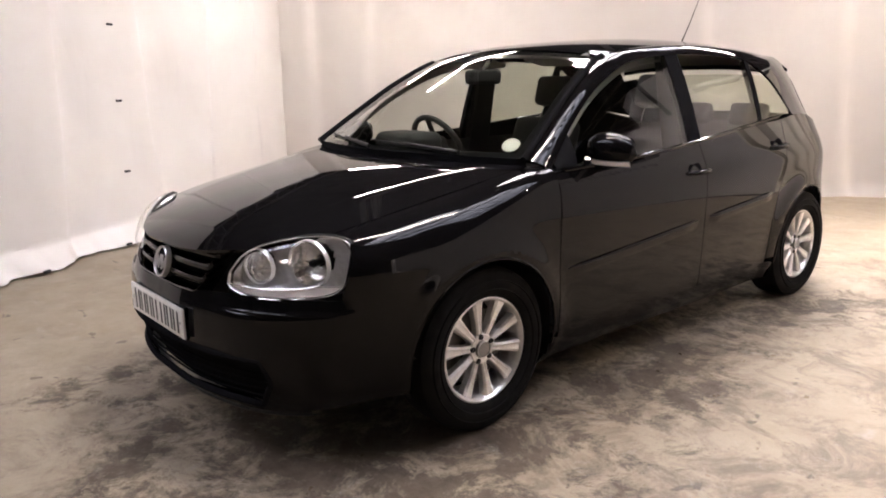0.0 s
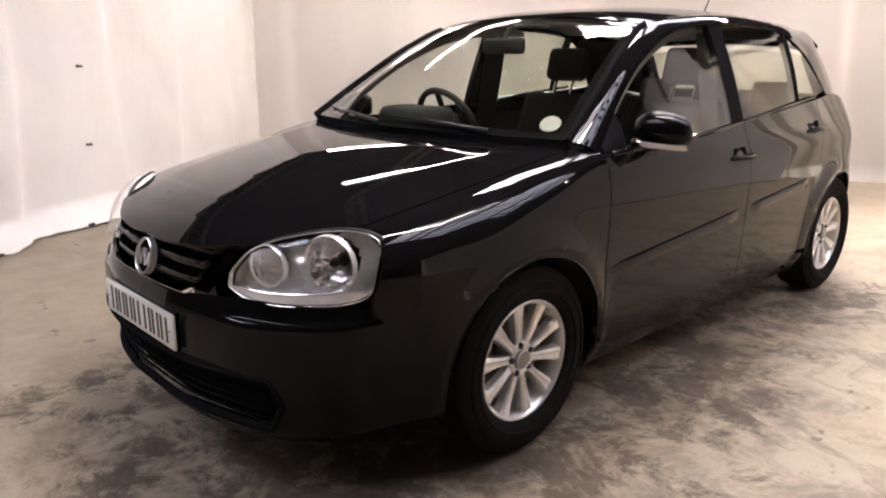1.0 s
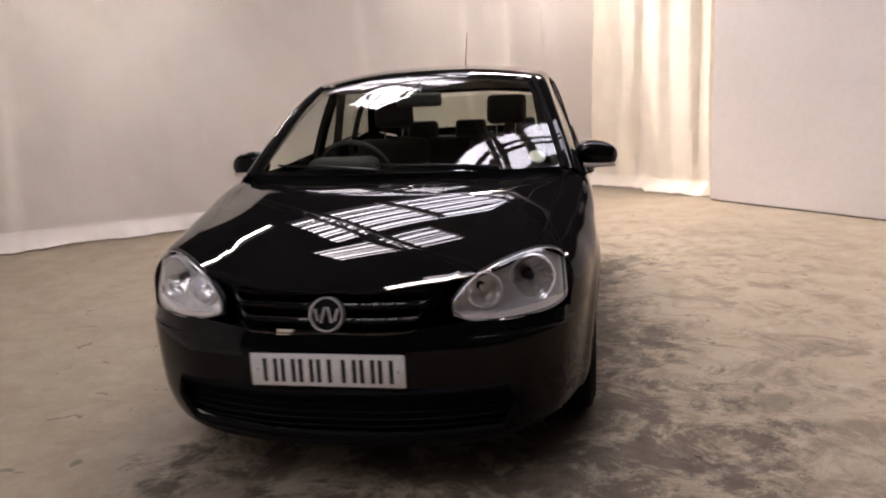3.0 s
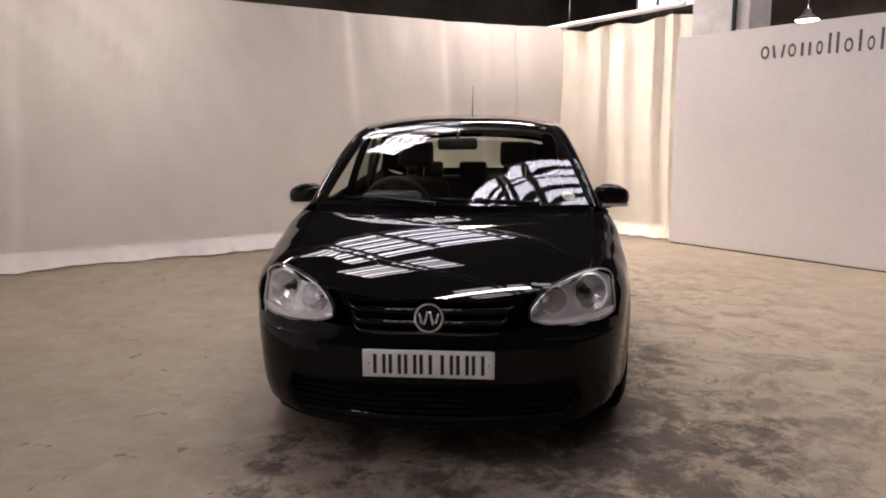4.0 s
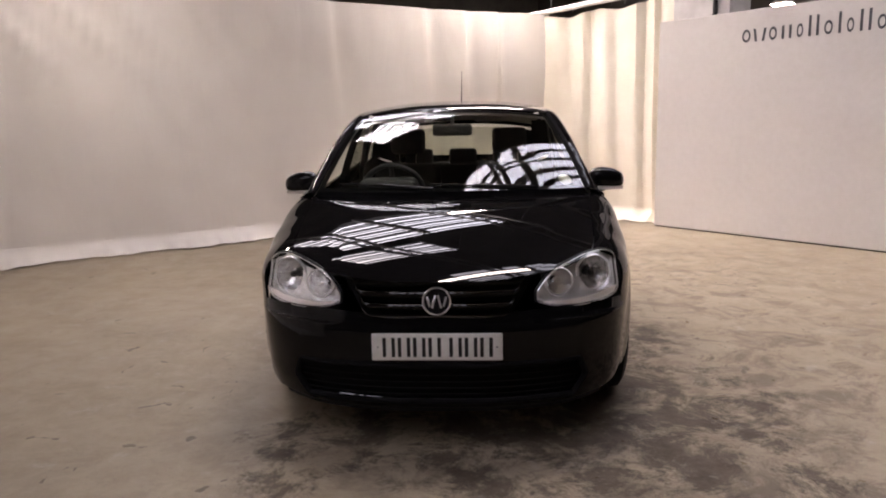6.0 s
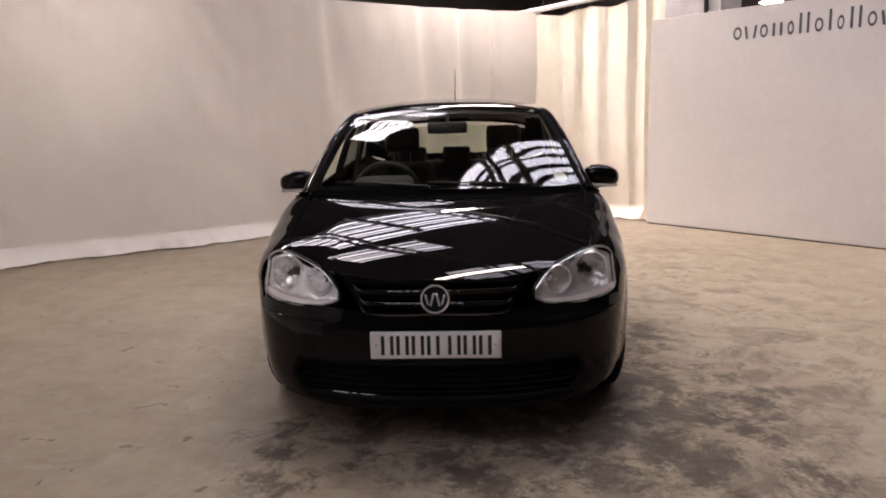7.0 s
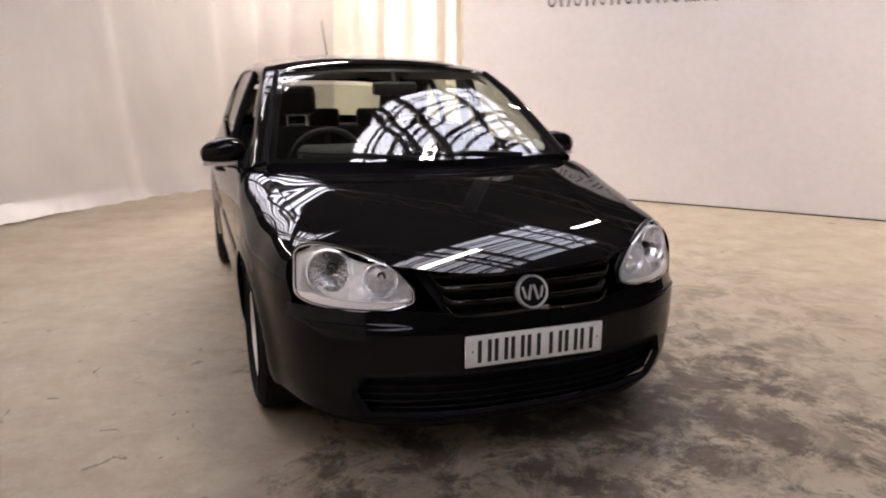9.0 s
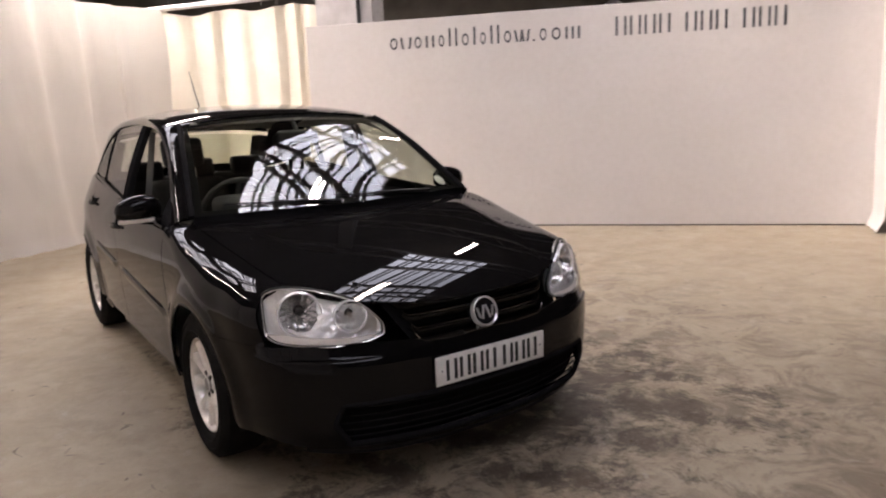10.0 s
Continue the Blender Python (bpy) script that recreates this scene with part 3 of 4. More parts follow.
def panel(u0, u1, v0, v1, nu, nv, point):
    """A panel over u and v; u0, u1 depend on the v share, v0, v1 on u."""
    rows = []
    for j in range(nv + 1):
        row = []
        for i in range(nu + 1):
            a, b = i / nu, j / nv
            um = u0(0.5) + (u1(0.5) - u0(0.5)) * a
            z = v0(um) + (v1(um) - v0(um)) * b
            u = u0(z) + (u1(z) - u0(z)) * a
            row.append(point(u, z))
        rows.append(row)
    return grid(rows)


def cut_arches(bm):
    """Take the wheel arches out of a panel and draw its edge onto the circle."""
    for cy, cz, r in ARCH:
        inside = {v for v in bm.verts if math.hypot(v.co.y - cy, v.co.z - cz) < r and v.co.z > -1}
        bmesh.ops.delete(bm, geom=[f for f in bm.faces if all(v in inside for v in f.verts)], context="FACES")
        for v in list(bm.verts):
            if v in inside and v.is_valid and v.link_faces:
                far = math.hypot(v.co.y - cy, v.co.z - cz)
                v.co.y, v.co.z = cy + (v.co.y - cy) * r / far, cz + (v.co.z - cz) * r / far
    bmesh.ops.delete(bm, geom=[v for v in bm.verts if not v.link_faces], context="VERTS")
    return bm


def both(fn):
    for sd in (1, -1):
        fn(sd)


def const(v):
    return lambda *_: v


# upper edges: hood seam, roof edge, window line
hood_edge = spline((0, 0.18, 0.36, 0.5, 0.68, 0.85, 1), ((0.385, -0.768, 0.700), (0.50, -0.705, 0.748), (0.60, -0.605, 0.782), (0.662, -0.480, 0.806), (0.702, -0.18, 0.860), (0.726, 0.08, 0.912), (0.751, 0.312, 0.962)))
hood_rise = spline((0, 0.10, 0.25, 0.5, 0.75, 1), ((0, -0.080, 0.006), (0, -0.084, 0.007), (0, -0.09, 0.007), (0, -0.10, 0.027), (0, -0.13, 0.034), (0, -0.155, 0.002)))
roof_edge = spline((0, 0.12, 0.25, 0.36, 0.5, 0.66, 0.8, 0.9, 1), ((0.758, 0.305, 0.980), (0.704, 0.525, 1.130), (0.642, 0.77, 1.285), (0.592, 0.99, 1.385), (0.575, 1.40, 1.435), (0.570, 1.95, 1.440), (0.575, 2.45, 1.402), (0.590, 2.70, 1.345), (0.645, 3.02, 1.00)))
roof_rise = spline((0, 0.2, 0.36, 0.5, 0.8, 0.9, 1), ((0, -0.165, 0.004), (0, -0.13, 0.026), (0, -0.085, 0.043), (0, -0.02, 0.048), (0, 0.03, 0.050), (0, 0.06, 0.045), (0, 0.12, 0.01)))
window_edge = spline((0, 0.12, 0.25, 0.36, 0.5, 0.66, 0.8, 0.9, 1), ((0.822, 0.37, 0.938), (0.757, 0.575, 1.105), (0.705, 0.80, 1.250), (0.668, 1.06, 1.352), (0.655, 1.45, 1.393), (0.648, 1.85, 1.393), (0.672, 2.15, 1.355), (0.712, 2.34, 1.25), (0.765, 2.50, 1.072)))


def across(edge, rise, t, u, power=2.05):
    """A point between the two edges: u from -1 to 1."""
    e, r = edge(t), rise(t)
    k = 1 - abs(u) ** power
    return Vector((e[0] * u, e[1] + r[1] * k, e[2] + r[2] * k))


def body_part(name, bm, mat=paint, label="", depth=0.012):
    thicken(bm, depth)
    return part(name, bm, mat, car, label)


# front bumper
bump_top = spline((0, 1.2, 1.6, 2.2, 4.4, 5.6, 6.3), (0.585, 0.585, 0.598, 0.606, 0.603, 0.598, 0.594))


def bumper_point(s, z):
    p = shell(s, z)
    a = abs(s)
    k = ease((a - 1.8) / 0.7) * ease((5.3 - a) / 1.2)
    line = 0.553 + 0.004 * max(0, a - 2)
    p.y += k * (0.013 / (1 + math.exp(-(z - line) / 0.0035)) - 0.0065)
    return p


S_OF_X = [k * 0.05 for k in range(100)]
s_of = lambda x: math.copysign(float(np.interp(abs(x), [plan(k)[0] for k in S_OF_X], S_OF_X)), x)
bump_low = spline((0, 2.5, 4, 5, 6.4), (0.195, 0.20, 0.222, 0.235, 0.24))
bm = panel(const(-6.4), const(6.4), lambda s: bump_low(abs(s)), lambda s: bump_top(abs(s)), 150, 110, bumper_point)
hole = [f for f in bm.faces if 0.232 < f.calc_center_median().z < 0.392 and abs(f.calc_center_median().x) < 0.62 - 0.5 * abs(f.calc_center_median().z - 0.32)]
bmesh.ops.delete(bm, geom=hole, context="FACES")
# the ends of the opening run straight
for v in bm.verts:
    if v.is_boundary and 0.232 < v.co.z < 0.392 and abs(v.co.x) < 0.66:
        z = v.co.z
        v.co = bumper_point(s_of(math.copysign(0.62 - 0.5 * abs(z - 0.32), v.co.x)), z)
cut_arches(bm)
bumper = body_part("front_bumper", bm, paint, "black painted front bumper")
bm = panel(const(-4.0), const(4.0), const(0.215), const(0.410), 40, 4, lambda s, z: shell(s, z) + Vector((0, 0.05, 0)))
part("lower_grille", bm, frit, bumper)
for z in (0.255, 0.283, 0.311, 0.339, 0.367):
    bm = tube([shell(s, z) + Vector((0, 0.022, 0)) for s in steps(s_of(-0.585), s_of(0.585), 36)], 0.004, 6)
    part("grille_slat", bm, frit, bumper)
# soft black lip round the lower opening, and the raised brow under each lamp
ring = [shell(s_of(x), 0.392) for x in steps(-0.575, 0.575, 40)]
ring += [shell(s_of(0.612 - 0.5 * abs(z - 0.32)), z) for z in steps(0.385, 0.240, 8)]
ring += [shell(s_of(x), 0.231) for x in steps(0.565, -0.565, 40)]
ring += [shell(s_of(-0.612 + 0.5 * abs(z - 0.32)), z) for z in steps(0.240, 0.385, 8)]
part("grille_surround", tube([p + Vector((0, -0.001, 0)) for p in ring + ring[:1]], 0.012, 8), frit, bumper)
for sd in (1, -1):
    part("brow_ridge", tube([bumper_point(sd * k, 0.556) + Vector((0, 0.0005, 0)) for k in steps(2.15, 4.35, 30)], [0.0005 + 0.0045 * min(1, i / 4, (30 - i) / 4) for i in range(31)], 8), paint, bumper)
rows = [[shell(k, bump_low(abs(k))) + Vector((0, o, h)) for k in steps(-3.8, 3.8, 60)] for o, h in ((0.004, 0.004), (0.012, -0.022), (0.05, -0.026))]
part("lower_lip", grid(rows), trim_black, bumper)

# upper grille: glossy black slats whose ends turn up, over a dark mesh
GRILLE = ((0.629, 0.318, 0.004), (0.676, 0.345, 0.004), (0.716, 0.372, 0.012))
bm = panel(lambda z: -s_of(0.305 + 0.72 * (z - 0.585)), lambda z: s_of(0.305 + 0.72 * (z - 0.585)), const(0.583), const(0.722), 30, 6, lambda s, z: shell(s, z) + Vector((0, 0.05, 0)))
grille = part("upper_grille", bm, frit, car, "black grille with glossy black slats")
for z, w, back in GRILLE:
    xs = steps(-w, w, 60)
    up = [0.022 * max(0.0, (abs(x) / w - 0.90) / 0.10) ** 2 for x in xs]
    pts = [shell(s_of(x), z + h) + Vector((0, back, 0)) for x, h in zip(xs, up)]
    rows = [[p + Vector((0, o, h)) for p in pts] for o, h in ((0.04, 0.004), (0.012, 0.0045), (0.004, 0.003), (0.0, -0.002), (0.0005, -0.012), (0.006, -0.020), (0.04, -0.022))]
    slat = part("grille_slat", grid(rows), paint, grille)
    # added bead in place of the highlight along the slat's upper edge
    part("glint_edge", tube([p + Vector((0, 0.0035, 0.0038)) for p in pts], 0.0011, 6), edge_glint, slat)
xs = steps(-0.312, 0.312, 60)
pts = [shell(s_of(x), 0.587 + 0.030 * max(0.0, (abs(x) - 0.262) / 0.05) ** 2) + Vector((0, -0.001, 0)) for x in xs]
# the same added highlight bead along the lower edge of the grille
part("glint_edge", tube(pts, 0.0018, 6), edge_glint, grille)

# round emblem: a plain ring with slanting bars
emb = Matrix.Translation((0, -0.850, 0.648)) @ Matrix.Rotation(radians(-15), 4, "X")
bm = lathe([(0.0, 0.050), (-0.006, 0.051), (-0.009, 0.0545), (-0.006, 0.058), (0.012, 0.060)], "y", 40)
bm.transform(emb)
emblem = part("emblem_ring", bm, bright_trim, car, "round chrome emblem on the grille")
bm = lathe([(0.002, 0.0005), (0.0, 0.05), (0.03, 0.06)], "y", 32)
bm.transform(emb)
part("emblem_disc", bm, frit, emblem)
for x, lean, tall_ in ((-0.033, -15, 0.021), (-0.0115, 15, 0.027), (0.0115, -15, 0.027), (0.033, 15, 0.021)):
    bm = box(-0.0046, -0.007, -tall_, 0.0046, 0.0, tall_, 0.002)
    bm.transform(emb @ Matrix.Translation((x, 0, -0.002)) @ Matrix.Rotation(radians(lean), 4, "Y"))
    part("emblem_bar", bm, bright_trim, emblem)

# hood: one smooth height over the plan, flat between two creases that run from the grille to the pillars
hood_drop = spline((-0.86, -0.70, -0.5, -0.2, 0.08, 0.32), (0.085, 0.072, 0.060, 0.056, 0.040, 0.014))


def hood_height(x, y):
    d = y - 0.13
    z = 0.962 + 0.092 * d - 0.126 * d * d - 0.026 * max(0.0, (-0.55 - y) / 0.3) ** 3
    x, xc, wide = abs(x), 0.455 + 0.186 * (y + 0.55), 0.70 + 0.15 * max(0.0, y)
    soft = 0.005
    out = soft * math.log1p(math.exp(min((x - xc) / soft, 60)))
    k = 0.42 * (min(x, xc) / xc) ** 2 + 0.58 / max(wide - xc, 0.05) * out
    return z - hood_drop(y) * k


def hood_point(t, u):
    e, r = hood_edge(t), hood_rise(t)
    x, y = e[0] * u, e[1] + r[1] * (1 - abs(u) ** 2.6)
    return Vector((x, y, hood_height(x, y)))


bm = grid([[hood_point(t, u) for u in steps(-1, 1, 110)] for t in steps(0, 1, 70)])
hood = body_part("hood", bm, paint, "glossy black hood reflecting the rooflights")

# front fenders
SEAM_T = [k / 400 for k in range(401)]
SEAM_Y = [hood_edge(k)[1] for k in SEAM_T]


def fender_point(y, a, sd):
    """a from 0 at the bumper line to 1 at the hood seam."""
    t = float(np.interp(min(max(y, -0.48), 0.295), SEAM_Y, SEAM_T))
    e = hood_edge(t)
    e = (e[0], e[1], hood_height(e[0], e[1]) - 0.002)
    if y > 0.295:
        e = (e[0] + (y - 0.295) * 0.35, y, e[2] + (y - 0.295) * 0.02)
    elif y < -0.48:
        e = (e[0] + (y + 0.48) * 0.10, y, e[2] + (y + 0.48) * 0.30)
    k = min(1, max(0, (y + 0.30) / 0.67))
    zb = 0.67 + 0.22 * k * k * (3 - 2 * k)
    if a < 0.55:
        z0 = bump_top(s_at(y)) + 0.001
        z0 += (0.30 - z0) * min(1, max(0, (y + 0.15) / 0.15))
        p = shell(s_at(y), z0 + (zb - z0) * a / 0.55)
    else:
        k = (a - 0.55) / 0.45
        p0, p3 = shell(s_at(y), zb), Vector((e[0] + 0.004, y, e[2]))
        p1 = p0 + Vector((-0.05 * (p0.x - p3.x), 0, 0.70 * (p3.z - zb)))
        p2 = p3 + Vector((0.60 * (p0.x - p3.x), 0, -0.10 * (p3.z - zb)))
        p = p0 * (1 - k) ** 3 + 3 * p1 * k * (1 - k) ** 2 + 3 * p2 * k * k * (1 - k) + p3 * k**3
    return Vector((sd * p.x, p.y, p.z))


def fender(sd):
    rows = []
    for a in steps(0, 1, 40):
        z = fender_point(-0.5, a, 1).z
        y0 = -0.570 + 0.36 * max(0, z - 0.615)
        rows.append([fender_point(y, a, sd) for y in steps(y0, 0.372, 48)])
    bm = grid(rows)
    cut_arches(bm)
    body_part("fender", bm)


both(fender)

# doors, sills and rear quarters
def door(sd, y0, y1, nu, name):
    bm = panel(y0, y1, const(0.275), lambda y: belt_z(y), nu, 34, lambda y, z: side_point(y, z, sd))
    cut_arches(bm)
    return body_part(name, bm)


front_gap, mid_gap = (lambda z: 0.378), (lambda z: 1.435 - 0.03 * (z - 0.6))
rear_gap = spline((0.25, 0.45, 0.65, 0.8, 1.05), (2.14, 2.15, 2.19, 2.25, 2.33))


def doors(sd):
    for n, (y0, y1, nu) in enumerate(((front_gap, lambda z: mid_gap(z) - 0.005, 40), (mid_gap, lambda z: rear_gap(z) - 0.005, 36))):
        d = door(sd, y0, y1, nu, "door")
        hy, hz = ((1.325, 0.848), (2.175, 0.910))[n]
        p = side_point(hy, hz, sd)
        # dished cup and pull handle
        bm = lathe([(0.003, 0.048), (0.0015, 0.052), (-0.012, 0.036), (-0.018, 0.0005)], "x", 28)
        bm.transform(Matrix.Translation(p) @ Matrix.Diagonal((sd, 1.0, 0.92, 1)))
        part("handle_cup", bm, frit, d)
        bar = [p + Vector((sd * o, yy, 0.004)) for yy, o in ((-0.062, 0.001), (-0.045, 0.014), (0.0, 0.022), (0.06, 0.022), (0.098, 0.014), (0.112, 0.0))]
        bm = tube(bar, [0.007, 0.010, 0.011, 0.012, 0.012, 0.009], 12)
        part("handle", bm, paint, d, "black pull handle")
        # rubbing strip along the door
        strip_z = lambda y: 0.537 + 0.074 * (y - 0.47)
        ys = steps(y0(0.6) + 0.015, y1(0.6) - 0.03, 24)
        taper = [min(1, k / 3, (24 - k) / 3) for k in range(25)]
        rows = [[side_point(y, strip_z(y) + h, sd) + Vector((sd * (o * w - 0.002 * (w < 1)), 0, 0)) for y, w in zip(ys, taper)] for h, o in ((-0.028, 0.0), (-0.026, 0.005), (-0.008, 0.009), (0.012, 0.010), (0.021, 0.007), (0.024, 0.0))]
        part("rubbing_strip", grid(rows), paint, d)
        # bright-catching weather strip at the window line
        ys = steps(max(y0(0.9), 0.41) + 0.01, min(y1(1.0), 2.48), 20)
        part("weather_strip", tube([side_point(y, belt_z(y) + 0.002, sd) for y in ys], 0.009, 8), paint, d)


both(doors)


def quarter(sd):
    bm = panel(lambda z: s_at(rear_gap(z)), const(14.2), lambda s: 0.30 if s < 12 else 0.42, lambda s: belt_z(plan(s)[1]) - 0.10 * max(0, s - 13), 44, 34, lambda s, z: shell(sd * s, z))
    cut_arches(bm)
    body_part("rear_quarter", bm)


both(quarter)


def sill(sd):
    bm = panel(const(0.30), const(2.30), const(0.165), const(0.272), 60, 6, lambda y, z: side_point(y, z, sd) - Vector((sd * 0.012, 0, 0)))
    cut_arches(bm)
    body_part("sill", bm, paint, "", 0.03)


both(sill)

def rear_bumper_point(s, z):
    n = normal2(abs(s))
    p = shell(s, z)
    tuck = 1.3 * max(0, 0.50 - z) ** 1.4
    return p - Vector((math.copysign(n[0], s) * tuck, n[1] * tuck, 0))


bm = panel(const(-16.0), const(-11.9), const(0.26), const(0.60), 60, 20, rear_bumper_point)
other = panel(const(11.9), const(16.0), const(0.26), const(0.60), 60, 20, rear_bumper_point)
me = bpy.data.meshes.new("half_bumper")
other.to_mesh(me)
other.free()
bm.from_mesh(me)
bpy.data.meshes.remove(me)
cut_arches(bm)
body_part("rear_bumper", bm)

# windscreen, roof, tailgate, pillars
T_SCREEN, T_ROOF = 0.355, 0.90


def screen_u(u):
    return u * 0.965


bm = grid([[across(roof_edge, roof_rise, t, screen_u(u)) for u in steps(-1, 1, 40)] for t in steps(0.006, T_SCREEN - 0.006, 34)])
screen = part("windscreen", bm, car_glass, car, "curved windscreen reflecting the rooflights")
# ceramic band round the screen
for u0, u1 in ((-1, -0.955), (0.955, 1)):
    bm = grid([[across(roof_edge, roof_rise, t, screen_u(u)) - Vector((0, -0.004, 0.004)) for u in steps(u0, u1, 4)] for t in steps(0.012, T_SCREEN - 0.006, 34)])
    part("screen_band", bm, frit, screen)
for sd in (1, -1):
    part("screen_seal", tube([Vector((sd * e[0] * 0.985, e[1] - 0.004, e[2] + 0.002)) for e in (roof_edge(t) for t in steps(0.0, T_SCREEN, 30))], 0.014, 8), frit, screen, "black rubber seal")
for t0, t1 in ((0.006, 0.020), (T_SCREEN - 0.022, T_SCREEN - 0.006)):
    bm = grid([[across(roof_edge, roof_rise, t, screen_u(u)) - Vector((0, -0.004, 0.004)) for u in steps(-0.955, 0.955, 40)] for t in steps(t0, t1, 3)])
    part("screen_band", bm, frit, screen)

bm = grid([[across(roof_edge, roof_rise, t, u, 2.6) for u in steps(-1, 1, 40)] for t in steps(T_SCREEN, T_ROOF, 60)])
roof = body_part("roof", bm, paint, "glossy black roof panel")
bm = grid([[across(roof_edge, roof_rise, t, u, 2.6) - Vector((0, 0, 0.03)) for u in steps(-1, 1, 24)] for t in steps(T_SCREEN - 0.01, T_ROOF, 30)])
part("headlining", bm, lining, car, "light grey headlining")

bm = grid([[across(roof_edge, roof_rise, t, u, 2.6) + Vector((0, 0.006, 0)) for u in steps(-1, 1, 40)] for t in steps(T_ROOF + 0.03, 1.0, 20)])
hole = [f for f in bm.faces if abs(f.calc_center_median().x) < 0.50 and 1.05 < f.calc_center_median().z < 1.30]
bmesh.ops.delete(bm, geom=hole, context="FACES")
gate = body_part("tailgate", bm)
bm = grid([[across(roof_edge, roof_rise, t, u, 2.6) + Vector((0, 0.0, 0)) for u in steps(-0.9, 0.9, 20)] for t in steps(T_ROOF + 0.03, 0.995, 14)])
part("rear_window", bm, car_glass, gate)
bm = panel(const(-1.0), const(1.0), const(0.60), const(1.0), 40, 16, lambda u, z: Vector((0.66 * u, 3.20 - 0.14 * abs(u) ** 3 - (0.035 + 0.1 * max(0, z - 0.85)), z)))
part("tailgate_skin", bm, paint, gate)
# roof spoiler
rows = []
for o, h in ((-0.12, 0.004), (0.02, 0.006), (0.10, -0.022), (0.105, -0.036), (0.03, -0.05), (-0.04, -0.06)):
    rows.append([across(roof_edge, roof_rise, T_ROOF, u, 2.6) + Vector((0, o - 0.03 * u * u, h)) for u in steps(-1.0, 1.0, 30)])
part("spoiler", grid(rows), paint, gate)


def pillars(sd):
    f = Vector((sd, 1, 1))
    rows = []
    for t in steps(0, 1, 80):
        e, w = Vector(roof_edge(t)), Vector(window_edge(t))
        o = Vector((0.6, -0.15 if t < 0.3 else 0.0, 0.7)).normalized()
        rows.append([(e.lerp(w, k) + o * 0.014 * math.sin(math.pi * k)) * f for k in steps(0, 1, 8)])
    bm = grid(rows)
    body_part("pillar_and_roof_rail", bm)
    # pale inner lining of the front pillar
    rows = [[((Vector(roof_edge(t)).lerp(Vector(window_edge(t)), k)) + Vector((-0.025, 0.03, -0.03))) * f for k in steps(-0.1, 1.0, 4)] for t in steps(0.0, 0.5, 24)]
    part("pillar_lining", grid(rows), lining, car)
    # side windows
    def pane(t0, t1, name, extra=""):
        rows = []
        for t in steps(t0, t1, 24):
            w = Vector(window_edge(t))
            lo = side_point(min(w.y, 2.48), belt_z(min(w.y, 2.48)))
            lo.x -= 0.012
            lo.y = w.y
            rows.append([(lo.lerp(w, k) + Vector((0.010 * math.sin(math.pi * k) - 0.008, 0, 0))) * f for k in steps(0, 1, 8)])
        return part(name, grid(rows), car_glass, car, extra)

    t_at = lambda y: next(k / 500 for k in range(501) if window_edge(k / 500)[1] >= y)
    if sd > 0:  # the other front window is wound down
        pane(t_at(0.53), t_at(1.36), "side_window")
    pane(t_at(1.47), t_at(2.10), "side_window")
    pane(t_at(2.135), 0.985, "quarter_window")
    # centre post, rear division and mirror corner
    def post(y0, y1, name, mat=frit, out=0.0):
        rows = []
        for y in steps(y0, y1, 4):
            w = Vector(window_edge(t_at(y)))
            lo = side_point(y, belt_z(y))
            lo.x -= 0.012
            rows.append([(lo.lerp(w, k) + Vector((0.010 * math.sin(math.pi * k) - 0.004 + out, 0, 0))) * f for k in steps(0, 1, 8)])
        part(name, thicken(grid(rows), 0.03), mat, car)

    post(1.36, 1.47, "centre_post")
    post(2.10, 2.135, "window_divider")
    post(0.40, 0.53, "mirror_corner")
    # inner post lining
    rows = []
    for y in steps(1.34, 1.50, 4):
        w = Vector(window_edge(t_at(y)))
        lo = Vector((0.80, y, 0.55))
        rows.append([(lo.lerp(w, k) + Vector((-0.05, 0, 0))) * f for k in steps(0, 1, 8)])
    part("post_lining", grid(rows), dash_plastic, car)
    # inner door cards
    rows = [[Vector((sd * (side_point(y, z).x - 0.07), y, z)) for y in steps(0.42, 2.5, 30)] for z in steps(0.3, 0.93, 8)]
    part("door_card", grid(rows), dash_plastic, car)


both(pillars)

# wheel arch linings
def liner(sd):
    for cy, cz, r in ARCH:
        turn = [(cy + (r - 0.004) * math.cos(a), cz + (r - 0.004) * math.sin(a)) for a in steps(-0.30, math.pi + 0.30, 30)]
        out = [side_point(y, max(z, 0.3)).x - 0.02 for y, z in turn]
        rows = [[(sd * (0.58 + (o - 0.58) * k), y, z) for (y, z), o in zip(turn, out)] for k in steps(0, 1, 6)]
        bm = grid(rows)
        grid([[(sd * 0.58, cy + k * (r - 0.004) * math.cos(a), cz + k * (r - 0.004) * math.sin(a)) for a in steps(-0.30, math.pi + 0.30, 30)] for k in (0.05, 1)], bm=bm)
        part("arch_lining", bm, trim_black, car)
        lip = [side_point(cy + r * math.cos(a), cz + r * math.sin(a), sd) - Vector((sd * 0.004, 0, 0)) for a in steps(-0.16, math.pi + 0.16, 60)]
        part("arch_lip", tube(lip, 0.0065, 8), paint, car)


both(liner)
part("underbody", box(-0.55, -0.62, 0.185, 0.55, 2.95, 0.25, 0.02), trim_black, car)
part("cabin_floor", box(-0.72, 0.40, 0.245, 0.72, 2.9, 0.30, 0.01), seat_cloth, car)
part("bulkhead", box(-0.70, 0.30, 0.30, 0.70, 0.36, 0.86, 0.01), trim_black, car)

